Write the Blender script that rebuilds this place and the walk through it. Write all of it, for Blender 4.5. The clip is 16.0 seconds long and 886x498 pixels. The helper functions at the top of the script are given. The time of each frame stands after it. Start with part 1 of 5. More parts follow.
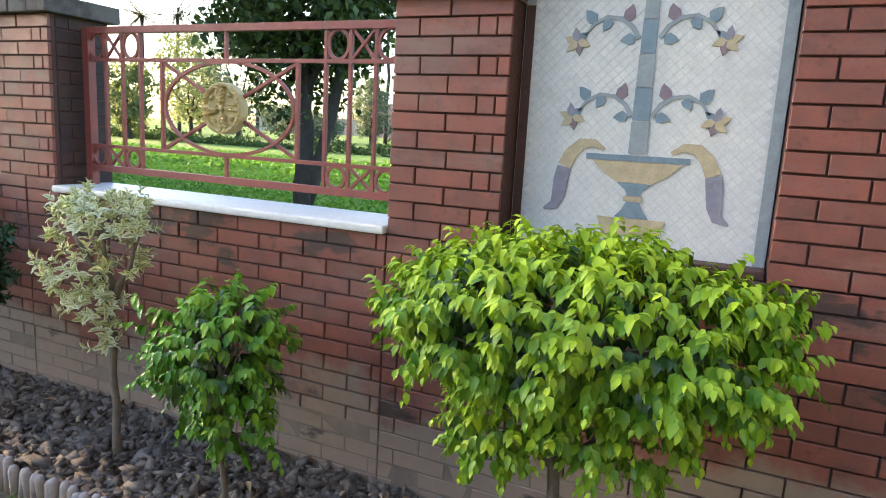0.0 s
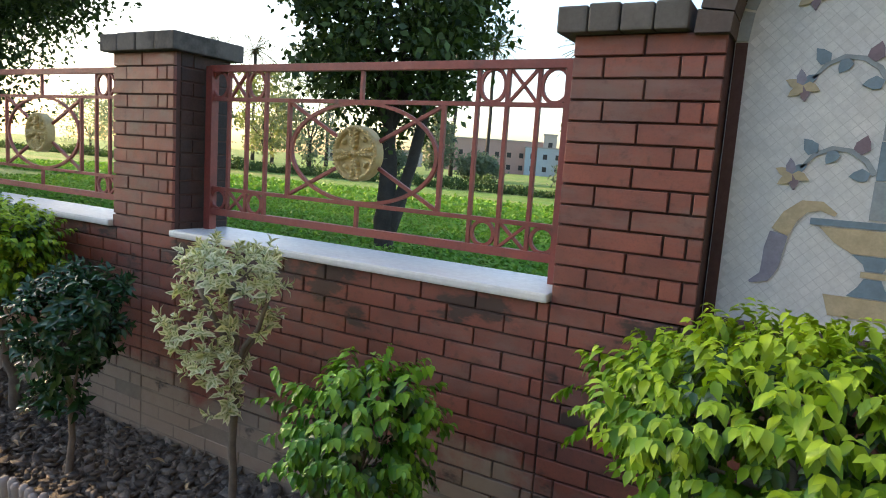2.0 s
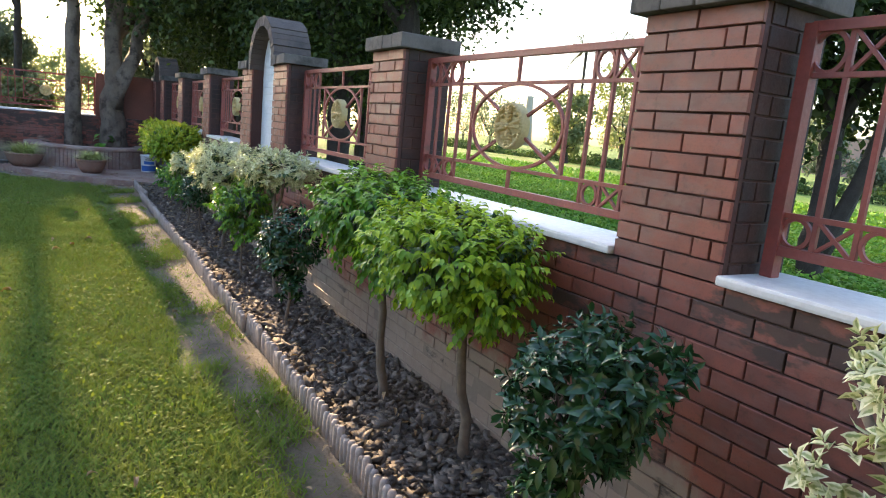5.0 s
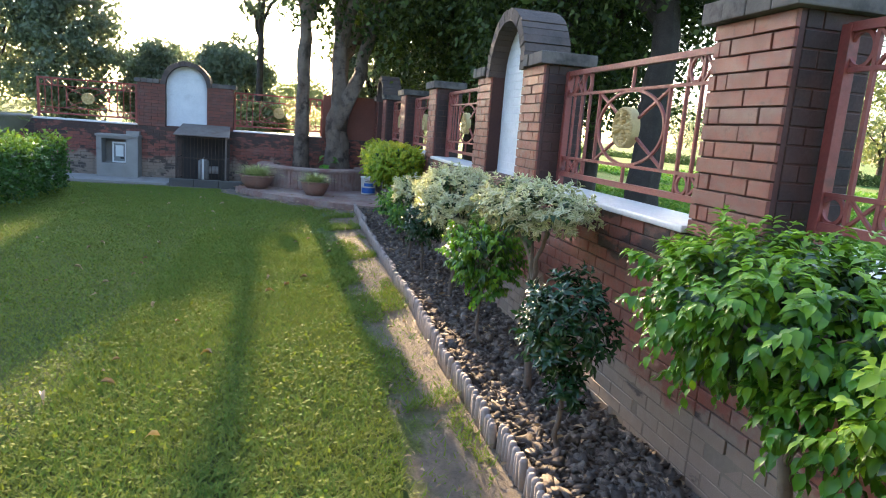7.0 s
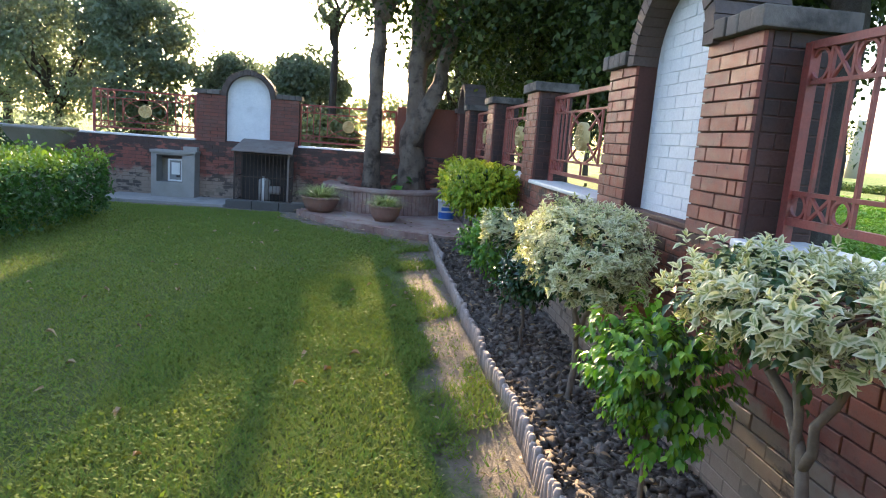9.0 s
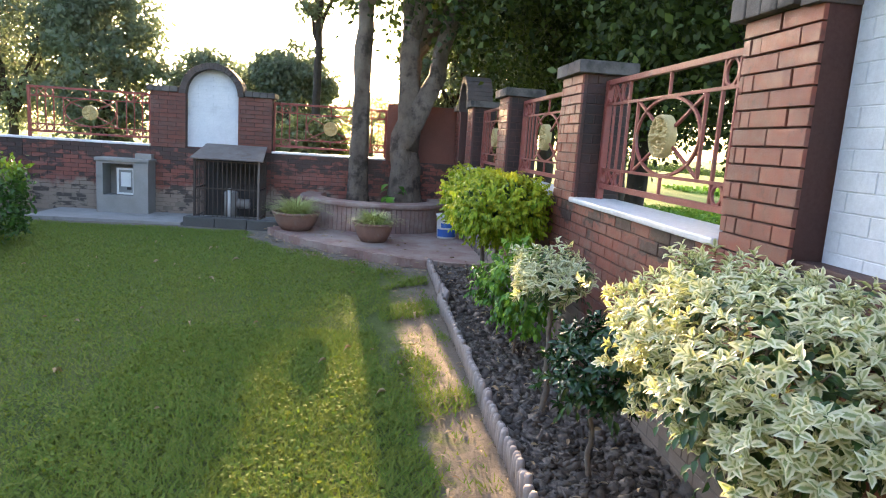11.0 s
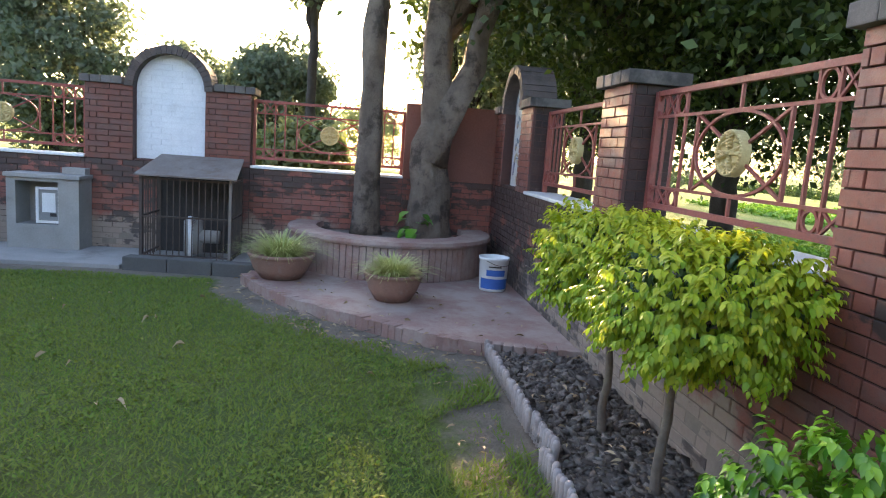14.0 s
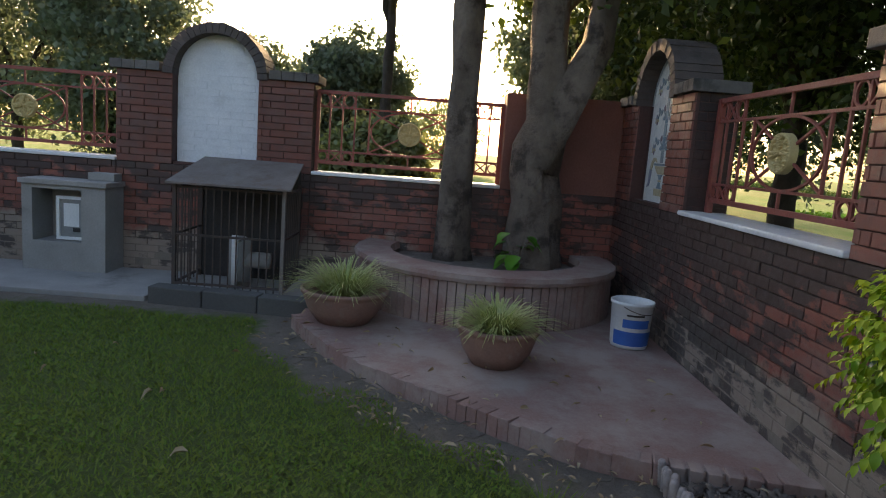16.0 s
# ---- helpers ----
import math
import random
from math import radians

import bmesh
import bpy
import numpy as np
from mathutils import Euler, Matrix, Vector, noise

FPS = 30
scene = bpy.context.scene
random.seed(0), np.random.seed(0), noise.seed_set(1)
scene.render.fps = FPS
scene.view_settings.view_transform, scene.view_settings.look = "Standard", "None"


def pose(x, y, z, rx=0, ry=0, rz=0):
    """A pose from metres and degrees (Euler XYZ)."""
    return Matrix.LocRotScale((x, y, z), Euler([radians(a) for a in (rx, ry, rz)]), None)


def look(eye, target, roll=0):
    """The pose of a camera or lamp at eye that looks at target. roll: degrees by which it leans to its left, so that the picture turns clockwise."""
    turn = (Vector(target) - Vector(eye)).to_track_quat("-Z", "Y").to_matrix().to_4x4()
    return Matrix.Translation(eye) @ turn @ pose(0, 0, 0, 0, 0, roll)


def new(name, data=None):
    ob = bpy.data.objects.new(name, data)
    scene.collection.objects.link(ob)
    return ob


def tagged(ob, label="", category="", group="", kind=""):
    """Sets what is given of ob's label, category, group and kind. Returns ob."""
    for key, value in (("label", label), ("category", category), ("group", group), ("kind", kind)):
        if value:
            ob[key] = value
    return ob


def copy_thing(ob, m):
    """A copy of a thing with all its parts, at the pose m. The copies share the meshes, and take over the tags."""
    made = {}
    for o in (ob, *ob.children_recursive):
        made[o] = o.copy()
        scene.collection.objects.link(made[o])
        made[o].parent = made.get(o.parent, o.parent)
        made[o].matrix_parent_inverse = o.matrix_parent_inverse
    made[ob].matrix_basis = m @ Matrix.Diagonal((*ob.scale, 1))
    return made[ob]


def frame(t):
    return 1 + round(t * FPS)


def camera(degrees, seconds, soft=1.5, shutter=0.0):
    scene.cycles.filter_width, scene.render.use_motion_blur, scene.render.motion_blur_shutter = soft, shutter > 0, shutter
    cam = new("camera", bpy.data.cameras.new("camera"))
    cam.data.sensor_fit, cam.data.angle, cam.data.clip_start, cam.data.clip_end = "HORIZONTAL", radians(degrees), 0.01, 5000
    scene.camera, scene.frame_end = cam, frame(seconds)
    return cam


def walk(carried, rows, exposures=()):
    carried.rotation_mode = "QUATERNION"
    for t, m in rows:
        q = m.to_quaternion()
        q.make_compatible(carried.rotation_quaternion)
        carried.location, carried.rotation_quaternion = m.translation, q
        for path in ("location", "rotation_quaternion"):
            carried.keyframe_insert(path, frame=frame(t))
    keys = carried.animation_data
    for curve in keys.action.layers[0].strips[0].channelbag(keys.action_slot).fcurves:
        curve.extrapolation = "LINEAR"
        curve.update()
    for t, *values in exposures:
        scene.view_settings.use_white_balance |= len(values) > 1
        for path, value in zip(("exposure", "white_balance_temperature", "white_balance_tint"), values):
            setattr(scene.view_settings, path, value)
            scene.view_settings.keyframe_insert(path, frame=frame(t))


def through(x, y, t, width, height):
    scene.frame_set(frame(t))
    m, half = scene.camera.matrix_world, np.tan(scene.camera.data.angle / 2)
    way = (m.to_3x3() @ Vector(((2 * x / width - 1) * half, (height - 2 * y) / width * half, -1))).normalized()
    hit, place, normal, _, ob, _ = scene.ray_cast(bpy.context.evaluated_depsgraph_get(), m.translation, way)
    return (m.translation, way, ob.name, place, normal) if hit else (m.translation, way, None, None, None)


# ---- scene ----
cam = camera(68.7, 16.0, soft=1.05)
EXPOSURES = [(0.0, 3.2, 6150, 13), (1.0, 2.65, 6250, 12), (2.0, 2.5, 6250, 12), (3.5, 2.6, 6250, 13), (5.0, 2.95, 6250, 15), (7.5, 3.15, 6000, 15), (9.0, 3.1, 6050, 16), (11.5, 3.55, 6800, 20), (12.5, 3.45, 6800, 20), (13.5, 3.5, 6700, 20), (15.0, 3.05, 6800, 21), (16.0, 2.25, 7100, 19)]
PATH = [
    (0, (-0.009, 0.073, 1.544), (-0.817, 1.869, 1.197), 3.2),
    (0.5, (-0.25, 0.165, 1.534), (-1.153, 1.923, 1.228), 3.7),
    (1, (-0.429, 0.159, 1.571), (-1.396, 1.888, 1.295), 3.6),
    (1.5, (-0.475, 0.202, 1.605), (-1.448, 1.93, 1.343), 3.9),
    (2, (-0.519, 0.215, 1.596), (-1.501, 1.938, 1.332), 4.0),
    (2.5, (-0.582, 0.244, 1.597), (-1.616, 1.934, 1.323), 4.2),
    (3, (-0.681, 0.292, 1.579), (-1.847, 1.889, 1.284), 4.5),
    (3.5, (-0.941, 0.294, 1.545), (-2.276, 1.748, 1.223), 5.3),
    (4, (-1.274, 0.315, 1.545), (-2.699, 1.679, 1.217), 5.2),
    (4.5, (-1.624, 0.414, 1.561), (-3.164, 1.644, 1.217), 5.2),
    (5, (-1.964, 0.461, 1.55), (-3.651, 1.475, 1.193), 5.5),
    (5.2, (-2.152, 0.457, 1.573), (-3.869, 1.414, 1.204), 5.4),
    (7.3, (-3.992, 0.624, 1.51), (-5.918, 1.026, 1.15), 4.4),
    (7.5, (-4.203, 0.634, 1.509), (-6.133, 1.012, 1.147), 4.5),
    (8, (-4.677, 0.649, 1.489), (-6.624, 0.947, 1.139), 4.4),
    (8.5, (-5.176, 0.701, 1.48), (-7.126, 0.98, 1.131), 4.0),
    (9, (-5.685, 0.783, 1.492), (-7.645, 1.003, 1.162), 4.3),
    (11.3, (-7.936, 0.873, 1.487), (-9.896, 1.115, 1.169), 3.8),
    (11.5, (-8.18, 0.858, 1.488), (-10.138, 1.108, 1.168), 4.2),
    (12, (-8.659, 0.807, 1.497), (-10.619, 1.059, 1.191), 4.4),
    (12.5, (-9.182, 0.799, 1.499), (-11.14, 1.067, 1.194), 4.0),
    (13, (-9.599, 0.8, 1.536), (-11.559, 1.073, 1.25), 4.5),
    (13.5, (-10.047, 0.706, 1.54), (-12.006, 0.969, 1.237), 4.5),
    (14, (-10.49, 0.63, 1.506), (-12.451, 0.89, 1.212), 4.2),
    (14.5, (-10.939, 0.585, 1.529), (-12.909, 0.776, 1.243), 4.3),
    (15, (-11.404, 0.47, 1.513), (-13.376, 0.633, 1.22), 4.5),
    (15.5, (-11.888, 0.448, 1.446), (-13.861, 0.602, 1.155), 4.1),
    (16, (-12.329, 0.474, 1.472), (-14.306, 0.519, 1.174), 4.4),
]
walk(cam, [(t, look(eye, target, roll)) for t, eye, target, roll in PATH],
     exposures=EXPOSURES)

# ---- sky and sun ----
SUN_TO = Vector((-0.9810, -0.0480, 0.2080)).normalized()
world = bpy.data.worlds.new("evening_sky")
scene.world = world
world.use_nodes = True
wt = world.node_tree
sky = wt.nodes.new("ShaderNodeTexSky")
sky.sky_type = "NISHITA"
sky.sun_disc = False
sky.sun_elevation = math.asin(SUN_TO.z)
sky.sun_rotation = math.atan2(SUN_TO.x, SUN_TO.y)
sky.air_density, sky.dust_density, sky.ozone_density = 1.0, 2.6, 1.5
wt.nodes["Background"].inputs["Strength"].default_value = 0.115
wt.links.new(sky.outputs["Color"], wt.nodes["Background"].inputs["Color"])
sun = new("sun", bpy.data.lights.new("sun", "SUN"))
sun.data.energy, sun.data.angle, sun.data.color = 3.0, radians(0.6), (1.0, 0.70, 0.36)
sun.rotation_mode = "QUATERNION"
sun.rotation_quaternion = SUN_TO.to_track_quat("Z", "Y")


# ---- materials ----
def nodes_of(name):
    m = bpy.data.materials.new(name)
    m.use_nodes = True
    t = m.node_tree
    return m, t, t.nodes["Principled BSDF"]


def add(t, kind, **values):
    n = t.nodes.new(kind)
    for k, v in values.items():
        n.inputs[k].default_value = v
    return n


def noise_at(t, scale, detail=4.0, rough=0.6, coords=None, stretch=None):
    g = coords or t.nodes.new("ShaderNodeNewGeometry").outputs["Position"]
    if stretch:
        mp = t.nodes.new("ShaderNodeMapping")
        mp.inputs["Scale"].default_value = stretch
        t.links.new(g, mp.inputs["Vector"])
        g = mp.outputs["Vector"]
    n = add(t, "ShaderNodeTexNoise", Scale=scale, Detail=detail, Roughness=rough)
    t.links.new(g, n.inputs["Vector"])
    return n.outputs["Fac"]


def ramp(t, src, lo, hi, a=0.0, b=1.0):
    n = t.nodes.new("ShaderNodeMapRange")
    n.inputs["From Min"].default_value, n.inputs["From Max"].default_value = lo, hi
    n.inputs["To Min"].default_value, n.inputs["To Max"].default_value = a, b
    t.links.new(src, n.inputs["Value"])
    return n.outputs["Result"]


def blend(t, fac, a, b, how="MIX"):
    n = t.nodes.new("ShaderNodeMix")
    n.data_type, n.blend_type = "RGBA", how
    for src, slot in ((fac, 0), (a, 6), (b, 7)):
        if isinstance(src, (int, float)):
            n.inputs[slot].default_value = src
        elif isinstance(src, tuple):
            n.inputs[slot].default_value = (*src, 1.0)
        else:
            t.links.new(src, n.inputs[slot])
    return n.outputs[2]


def sums(t, a, b, how="ADD"):
    n = t.nodes.new("ShaderNodeMath")
    n.operation = how
    for k, v in enumerate((a, b)):
        if isinstance(v, (int, float)):
            n.inputs[k].default_value = v
        else:
            t.links.new(v, n.inputs[k])
    return n.outputs[0]


def relief(t, bsdf, height, strength, distance=0.01):
    b = add(t, "ShaderNodeBump", Strength=strength, Distance=distance)
    t.links.new(height, b.inputs["Height"])
    t.links.new(b.outputs["Normal"], bsdf.inputs["Normal"])


def axis_of(t, k):
    g = t.nodes.new("ShaderNodeNewGeometry")
    s = t.nodes.new("ShaderNodeSeparateXYZ")
    t.links.new(g.outputs["Position"], s.inputs[0])
    return s.outputs[k]


def surface(name, a, b, scale=6.0, fine=60.0, rough=0.7, bump=0.3, depth=0.004, stain=None, stain_at=(0.55, 0.75), metal=0.0, by_object=0.0, spec=0.5):
    m, t, bsdf = nodes_of(name)
    big, small = noise_at(t, scale), noise_at(t, fine, 5.0, 0.7)
    col = blend(t, ramp(t, big, 0.3, 0.7), a, b)
    col = blend(t, ramp(t, small, 0.35, 0.7, 0.0, 0.35), col, tuple(c * 0.55 for c in a))
    if by_object:
        info = t.nodes.new("ShaderNodeObjectInfo")
        col = blend(t, ramp(t, info.outputs["Random"], 0, 1, 0.0, by_object), col, tuple(c * 0.4 for c in a))
    if stain:
        col = blend(t, ramp(t, noise_at(t, scale * 0.5, 6.0, 0.7), *stain_at, 0.0, 0.85), col, stain)
    t.links.new(col, bsdf.inputs["Base Color"])
    t.links.new(ramp(t, small, 0.3, 0.7, max(0.02, rough - 0.1), min(1.0, rough + 0.12)), bsdf.inputs["Roughness"])
    bsdf.inputs["Metallic"].default_value = metal
    bsdf.inputs["Specular IOR Level"].default_value = spec
    relief(t, bsdf, small, bump, depth)
    return m


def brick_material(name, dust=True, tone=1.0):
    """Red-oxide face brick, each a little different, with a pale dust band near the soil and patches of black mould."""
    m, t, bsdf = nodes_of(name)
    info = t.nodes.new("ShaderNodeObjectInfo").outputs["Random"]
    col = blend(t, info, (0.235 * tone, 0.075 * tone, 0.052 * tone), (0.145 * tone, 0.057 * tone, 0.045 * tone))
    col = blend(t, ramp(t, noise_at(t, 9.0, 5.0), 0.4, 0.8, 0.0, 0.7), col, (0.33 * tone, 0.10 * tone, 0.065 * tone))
    col = blend(t, ramp(t, noise_at(t, 2.3, 6.0, 0.7), 0.56, 0.74, 0.0, 0.75), col, (0.16, 0.10, 0.085))
    fine = noise_at(t, 140.0, 4.0, 0.7)
    col = blend(t, ramp(t, fine, 0.5, 0.75, 0.0, 0.45), col, (0.10, 0.04, 0.03))
    col = blend(t, ramp(t, noise_at(t, 3.6, 6.0, 0.72, stretch=(0.5, 0.5, 1.6)), 0.50, 0.68, 0.0, 0.55), col, (0.20 * tone, 0.135 * tone, 0.115 * tone))
    col = blend(t, ramp(t, noise_at(t, 21.0, 5.0, 0.75), 0.56, 0.72, 0.0, 0.6), col, (0.065, 0.038, 0.032))
    z = axis_of(t, 2)
    if dust:
        edge = sums(t, z, ramp(t, noise_at(t, 1.7, 6.0, 0.65), 0.3, 0.7, -0.22, 0.22))
        col = blend(t, ramp(t, edge, 0.38, 0.50, 0.92, 0.0), col, blend(t, noise_at(t, 14.0), (0.29, 0.235, 0.185), (0.215, 0.17, 0.135)))
        high = sums(t, sums(t, ramp(t, axis_of(t, 0), -13.5, -16.5, 0.0, 0.24), ramp(t, z, 0.75, 1.1, 0.0, 0.15)), noise_at(t, 2.9, 5.0, 0.65, stretch=(1.0, 1.0, 2.2)))
        high = sums(t, high, ramp(t, axis_of(t, 0), -18.7, -18.95, 0.0, -0.13))
        high = sums(t, high, ramp(t, info, 0.55, 1.0, 0.0, 0.12))
        col = blend(t, ramp(t, high, 0.66, 0.72, 0.0, 0.85), col, (0.035, 0.028, 0.026))
    t.links.new(col, bsdf.inputs["Base Color"])
    t.links.new(ramp(t, noise_at(t, 18.0), 0.3, 0.7, 0.42, 0.72), bsdf.inputs["Roughness"])
    relief(t, bsdf, sums(t, fine, noise_at(t, 28.0, 5.0)), 0.35, 0.004)
    return m


def leaf_material(name, a, b, rim=None, gloss=0.4, through=0.35, old=None, spec=0.5, young=None, tint=(0.95, 1.0, 0.45)):
    """A leaf: colour from leaf to leaf, light passing through, paler rim where it is variegated."""
    m, t, bsdf = nodes_of(name)
    g = t.nodes.new("ShaderNodeNewGeometry")
    col = blend(t, g.outputs["Random Per Island"], a, b)
    if old:
        col = blend(t, ramp(t, noise_at(t, 5.0, 3.0), 0.45, 0.7), col, old)
    if young:
        age = t.nodes.new("ShaderNodeAttribute")
        age.attribute_name = "young"
        col = blend(t, ramp(t, sums(t, age.outputs["Fac"], ramp(t, noise_at(t, 14.0, 2.0), 0.3, 0.7, -0.2, 0.2)), 0.35, 1.05), col, young)
    if rim:
        at = t.nodes.new("ShaderNodeAttribute")
        at.attribute_name = "rim"
        r = sums(t, at.outputs["Fac"], ramp(t, noise_at(t, 90.0), 0.3, 0.7, -0.25, 0.25))
        col = blend(t, ramp(t, r, 0.22, 0.5), col, rim)
    bsdf.inputs["Roughness"].default_value = gloss
    bsdf.inputs["Specular IOR Level"].default_value = spec
    t.links.new(col, bsdf.inputs["Base Color"])
    relief(t, bsdf, noise_at(t, 160.0), 0.2, 0.002)
    tr = t.nodes.new("ShaderNodeBsdfTranslucent")
    t.links.new(blend(t, 1.0, col, tint, "MULTIPLY"), tr.inputs["Color"])
    mix = t.nodes.new("ShaderNodeMixShader")
    mix.inputs[0].default_value = through
    t.links.new(bsdf.outputs[0], mix.inputs[1])
    t.links.new(tr.outputs[0], mix.inputs[2])
    t.links.new(mix.outputs[0], t.nodes["Material Output"].inputs["Surface"])
    return m


def ground_material():
    """Lawn, worn sandy strip beside the bed, dark bed soil and crop field, each where it lies, with ragged borders."""
    m, t, bsdf = nodes_of("ground_cover")
    x, y = axis_of(t, 0), axis_of(t, 1)
    fine, mid, big = noise_at(t, 55.0, 6.0, 0.75), noise_at(t, 7.0, 5.0, 0.65), noise_at(t, 0.9, 4.0)
    lawn = blend(t, ramp(t, big, 0.35, 0.65), (0.10, 0.155, 0.042), (0.155, 0.178, 0.055))
    lawn = blend(t, ramp(t, fine, 0.35, 0.7), lawn, (0.07, 0.10, 0.03))
    sand = blend(t, ramp(t, mid, 0.3, 0.7), (0.25, 0.212, 0.172), (0.17, 0.145, 0.12))
    sand = blend(t, ramp(t, fine, 0.5, 0.72, 0.0, 0.8), sand, (0.13, 0.108, 0.088))
    soil = blend(t, mid, (0.085, 0.065, 0.05), (0.13, 0.10, 0.078))
    crop = blend(t, ramp(t, noise_at(t, 0.35, 5.0, 0.7), 0.35, 0.65), (0.07, 0.18, 0.022), (0.13, 0.21, 0.038))
    crop = blend(t, ramp(t, noise_at(t, 0.25, 3.0, 0.6, stretch=(0.15, 1.0, 1.0)), 0.48, 0.56), crop, (0.18, 0.22, 0.06))
    crop = blend(t, ramp(t, noise_at(t, 9.0, 5.0, 0.7), 0.4, 0.7, 0.0, 0.7), crop, (0.09, 0.15, 0.03))
    wobble = sums(t, y, ramp(t, noise_at(t, 2.6, 5.0, 0.7), 0.25, 0.75, -0.30, 0.30))
    col = blend(t, ramp(t, wobble, 1.10, 1.34), lawn, sand)
    away = t.nodes.new("ShaderNodeVectorMath")
    away.operation = "DISTANCE"
    away.inputs[1].default_value = (-18.81, 3.05, 0.0)
    t.links.new(t.nodes.new("ShaderNodeNewGeometry").outputs["Position"], away.inputs[0])
    ring = sums(t, away.outputs["Value"], ramp(t, noise_at(t, 2.2, 5.0, 0.7), 0.25, 0.75, -0.28, 0.28))
    col = blend(t, ramp(t, ring, 4.08, 4.28, 1.0, 0.0), col, sand)
    foot = sums(t, x, ramp(t, noise_at(t, 2.4, 5.0, 0.7), 0.25, 0.75, -0.2, 0.2))
    col = blend(t, ramp(t, foot, -17.66, -17.5, 1.0, 0.0), col, sand)
    col = blend(t, ramp(t, y, 1.60, 1.64), col, soil)
    col = blend(t, ramp(t, y, 2.6, 2.75), col, crop)
    west = sums(t, x, ramp(t, mid, 0.3, 0.7, -0.3, 0.3))
    far = blend(t, ramp(t, west, -19.6, -19.2), crop, col)
    t.links.new(far, bsdf.inputs["Base Color"])
    bsdf.inputs["Roughness"].default_value = 0.95
    bsdf.inputs["Specular IOR Level"].default_value = 0.2
    relief(t, bsdf, sums(t, fine, mid), 1.0, 0.03)
    return m


BRICK = brick_material("red_brick")
PILLAR_BRICK = brick_material("red_pillar_brick", dust=False)
# Darker copies for the west wall, its backlit shade put into the colour.
SHADED_WEST_BRICK = brick_material("shaded_west_brick", dust=False, tone=0.66)
SHADED_WEST_WALL = brick_material("shaded_west_wall_brick", tone=0.66)
# Pillars' east side bricks: shade put into the colour, with some mould.
SHADED_MOULDY_BRICK = surface("shaded_mouldy_brick", (0.075, 0.034, 0.027), (0.045, 0.027, 0.023), scale=4.0, fine=90.0, rough=0.75, bump=0.4, stain=(0.020, 0.016, 0.015), stain_at=(0.45, 0.65), by_object=0.3)
MORTAR = surface("dark_joint", (0.070, 0.046, 0.038), (0.105, 0.070, 0.056), rough=0.9)
SKIM = surface("cement_skim", (0.25, 0.205, 0.165), (0.19, 0.155, 0.125), scale=2.2, fine=40.0, rough=0.95, bump=0.4, stain=(0.11, 0.09, 0.075), stain_at=(0.5, 0.7))
MAROON = surface("maroon_plaster", (0.085, 0.034, 0.027), (0.060, 0.028, 0.024), scale=3.0, rough=0.65, stain=(0.05, 0.035, 0.03))
CAP = surface("weathered_cement", (0.165, 0.15, 0.138), (0.085, 0.078, 0.073), scale=5.0, rough=0.9, bump=0.6, stain=(0.035, 0.033, 0.032), stain_at=(0.5, 0.62), by_object=0.5)
ARCH = surface("weathered_arch_brick", (0.13, 0.10, 0.088), (0.085, 0.072, 0.068), scale=5.0, rough=0.9, bump=0.6, stain=(0.03, 0.028, 0.027), by_object=0.4)
AGED = surface("aged_cement", (0.10, 0.098, 0.090), (0.075, 0.074, 0.070), scale=1.5, rough=0.9, stain=(0.05, 0.05, 0.048))
MARBLE = surface("white_marble", (0.74, 0.74, 0.73), (0.62, 0.63, 0.64), scale=2.5, fine=30.0, rough=0.4, bump=0.08, stain=(0.45, 0.43, 0.40), stain_at=(0.6, 0.8))
IRON = surface("red_oxide_paint", (0.27, 0.060, 0.045), (0.20, 0.055, 0.045), scale=12.0, rough=0.5, bump=0.3, stain=(0.10, 0.05, 0.04), stain_at=(0.58, 0.75))
GILT = surface("cream_gold_paint", (0.58, 0.47, 0.22), (0.47, 0.36, 0.16), scale=20.0, rough=0.6, bump=0.5)
WHITEWASH = surface("whitewash", (0.74, 0.76, 0.78), (0.62, 0.65, 0.68), scale=4.0, rough=0.8, bump=0.4, stain=(0.42, 0.42, 0.42), stain_at=(0.58, 0.8))
CONCRETE = surface("grey_cement", (0.33, 0.315, 0.295), (0.25, 0.24, 0.225), scale=3.0, rough=0.9, bump=0.5, stain=(0.12, 0.11, 0.10), stain_at=(0.6, 0.8))
EDGING = surface("edging_cement", (0.42, 0.365, 0.34), (0.33, 0.285, 0.265), scale=14.0, rough=0.9, bump=0.7, stain=(0.13, 0.10, 0.085), stain_at=(0.55, 0.75), by_object=0.3)
SOIL = surface("clod_soil", (0.155, 0.128, 0.108), (0.095, 0.078, 0.066), scale=14.0, rough=0.95, bump=0.9, depth=0.008, stain=(0.25, 0.21, 0.18), stain_at=(0.52, 0.68))
PAVER = surface("platform_brick", (0.30, 0.175, 0.145), (0.25, 0.16, 0.135), scale=4.0, rough=0.85, bump=0.5, stain=(0.34, 0.27, 0.23), stain_at=(0.42, 0.62), by_object=0.35)
CLAY = surface("terracotta", (0.30, 0.175, 0.13), (0.23, 0.135, 0.105), scale=9.0, rough=0.9, stain=(0.33, 0.27, 0.22))
BARK = surface("bark", (0.23, 0.18, 0.14), (0.11, 0.082, 0.062), scale=5.0, fine=30.0, rough=0.95, bump=1.0, depth=0.035, stain=(0.05, 0.038, 0.03), stain_at=(0.52, 0.62))
DARK_BARK = surface("dark_bark", (0.060, 0.048, 0.040), (0.035, 0.028, 0.024), scale=8.0, fine=40.0, rough=0.95, bump=1.0, depth=0.02)
STEM = surface("grey_stem", (0.20, 0.165, 0.13), (0.12, 0.095, 0.075), scale=20.0, rough=0.9, bump=0.6)
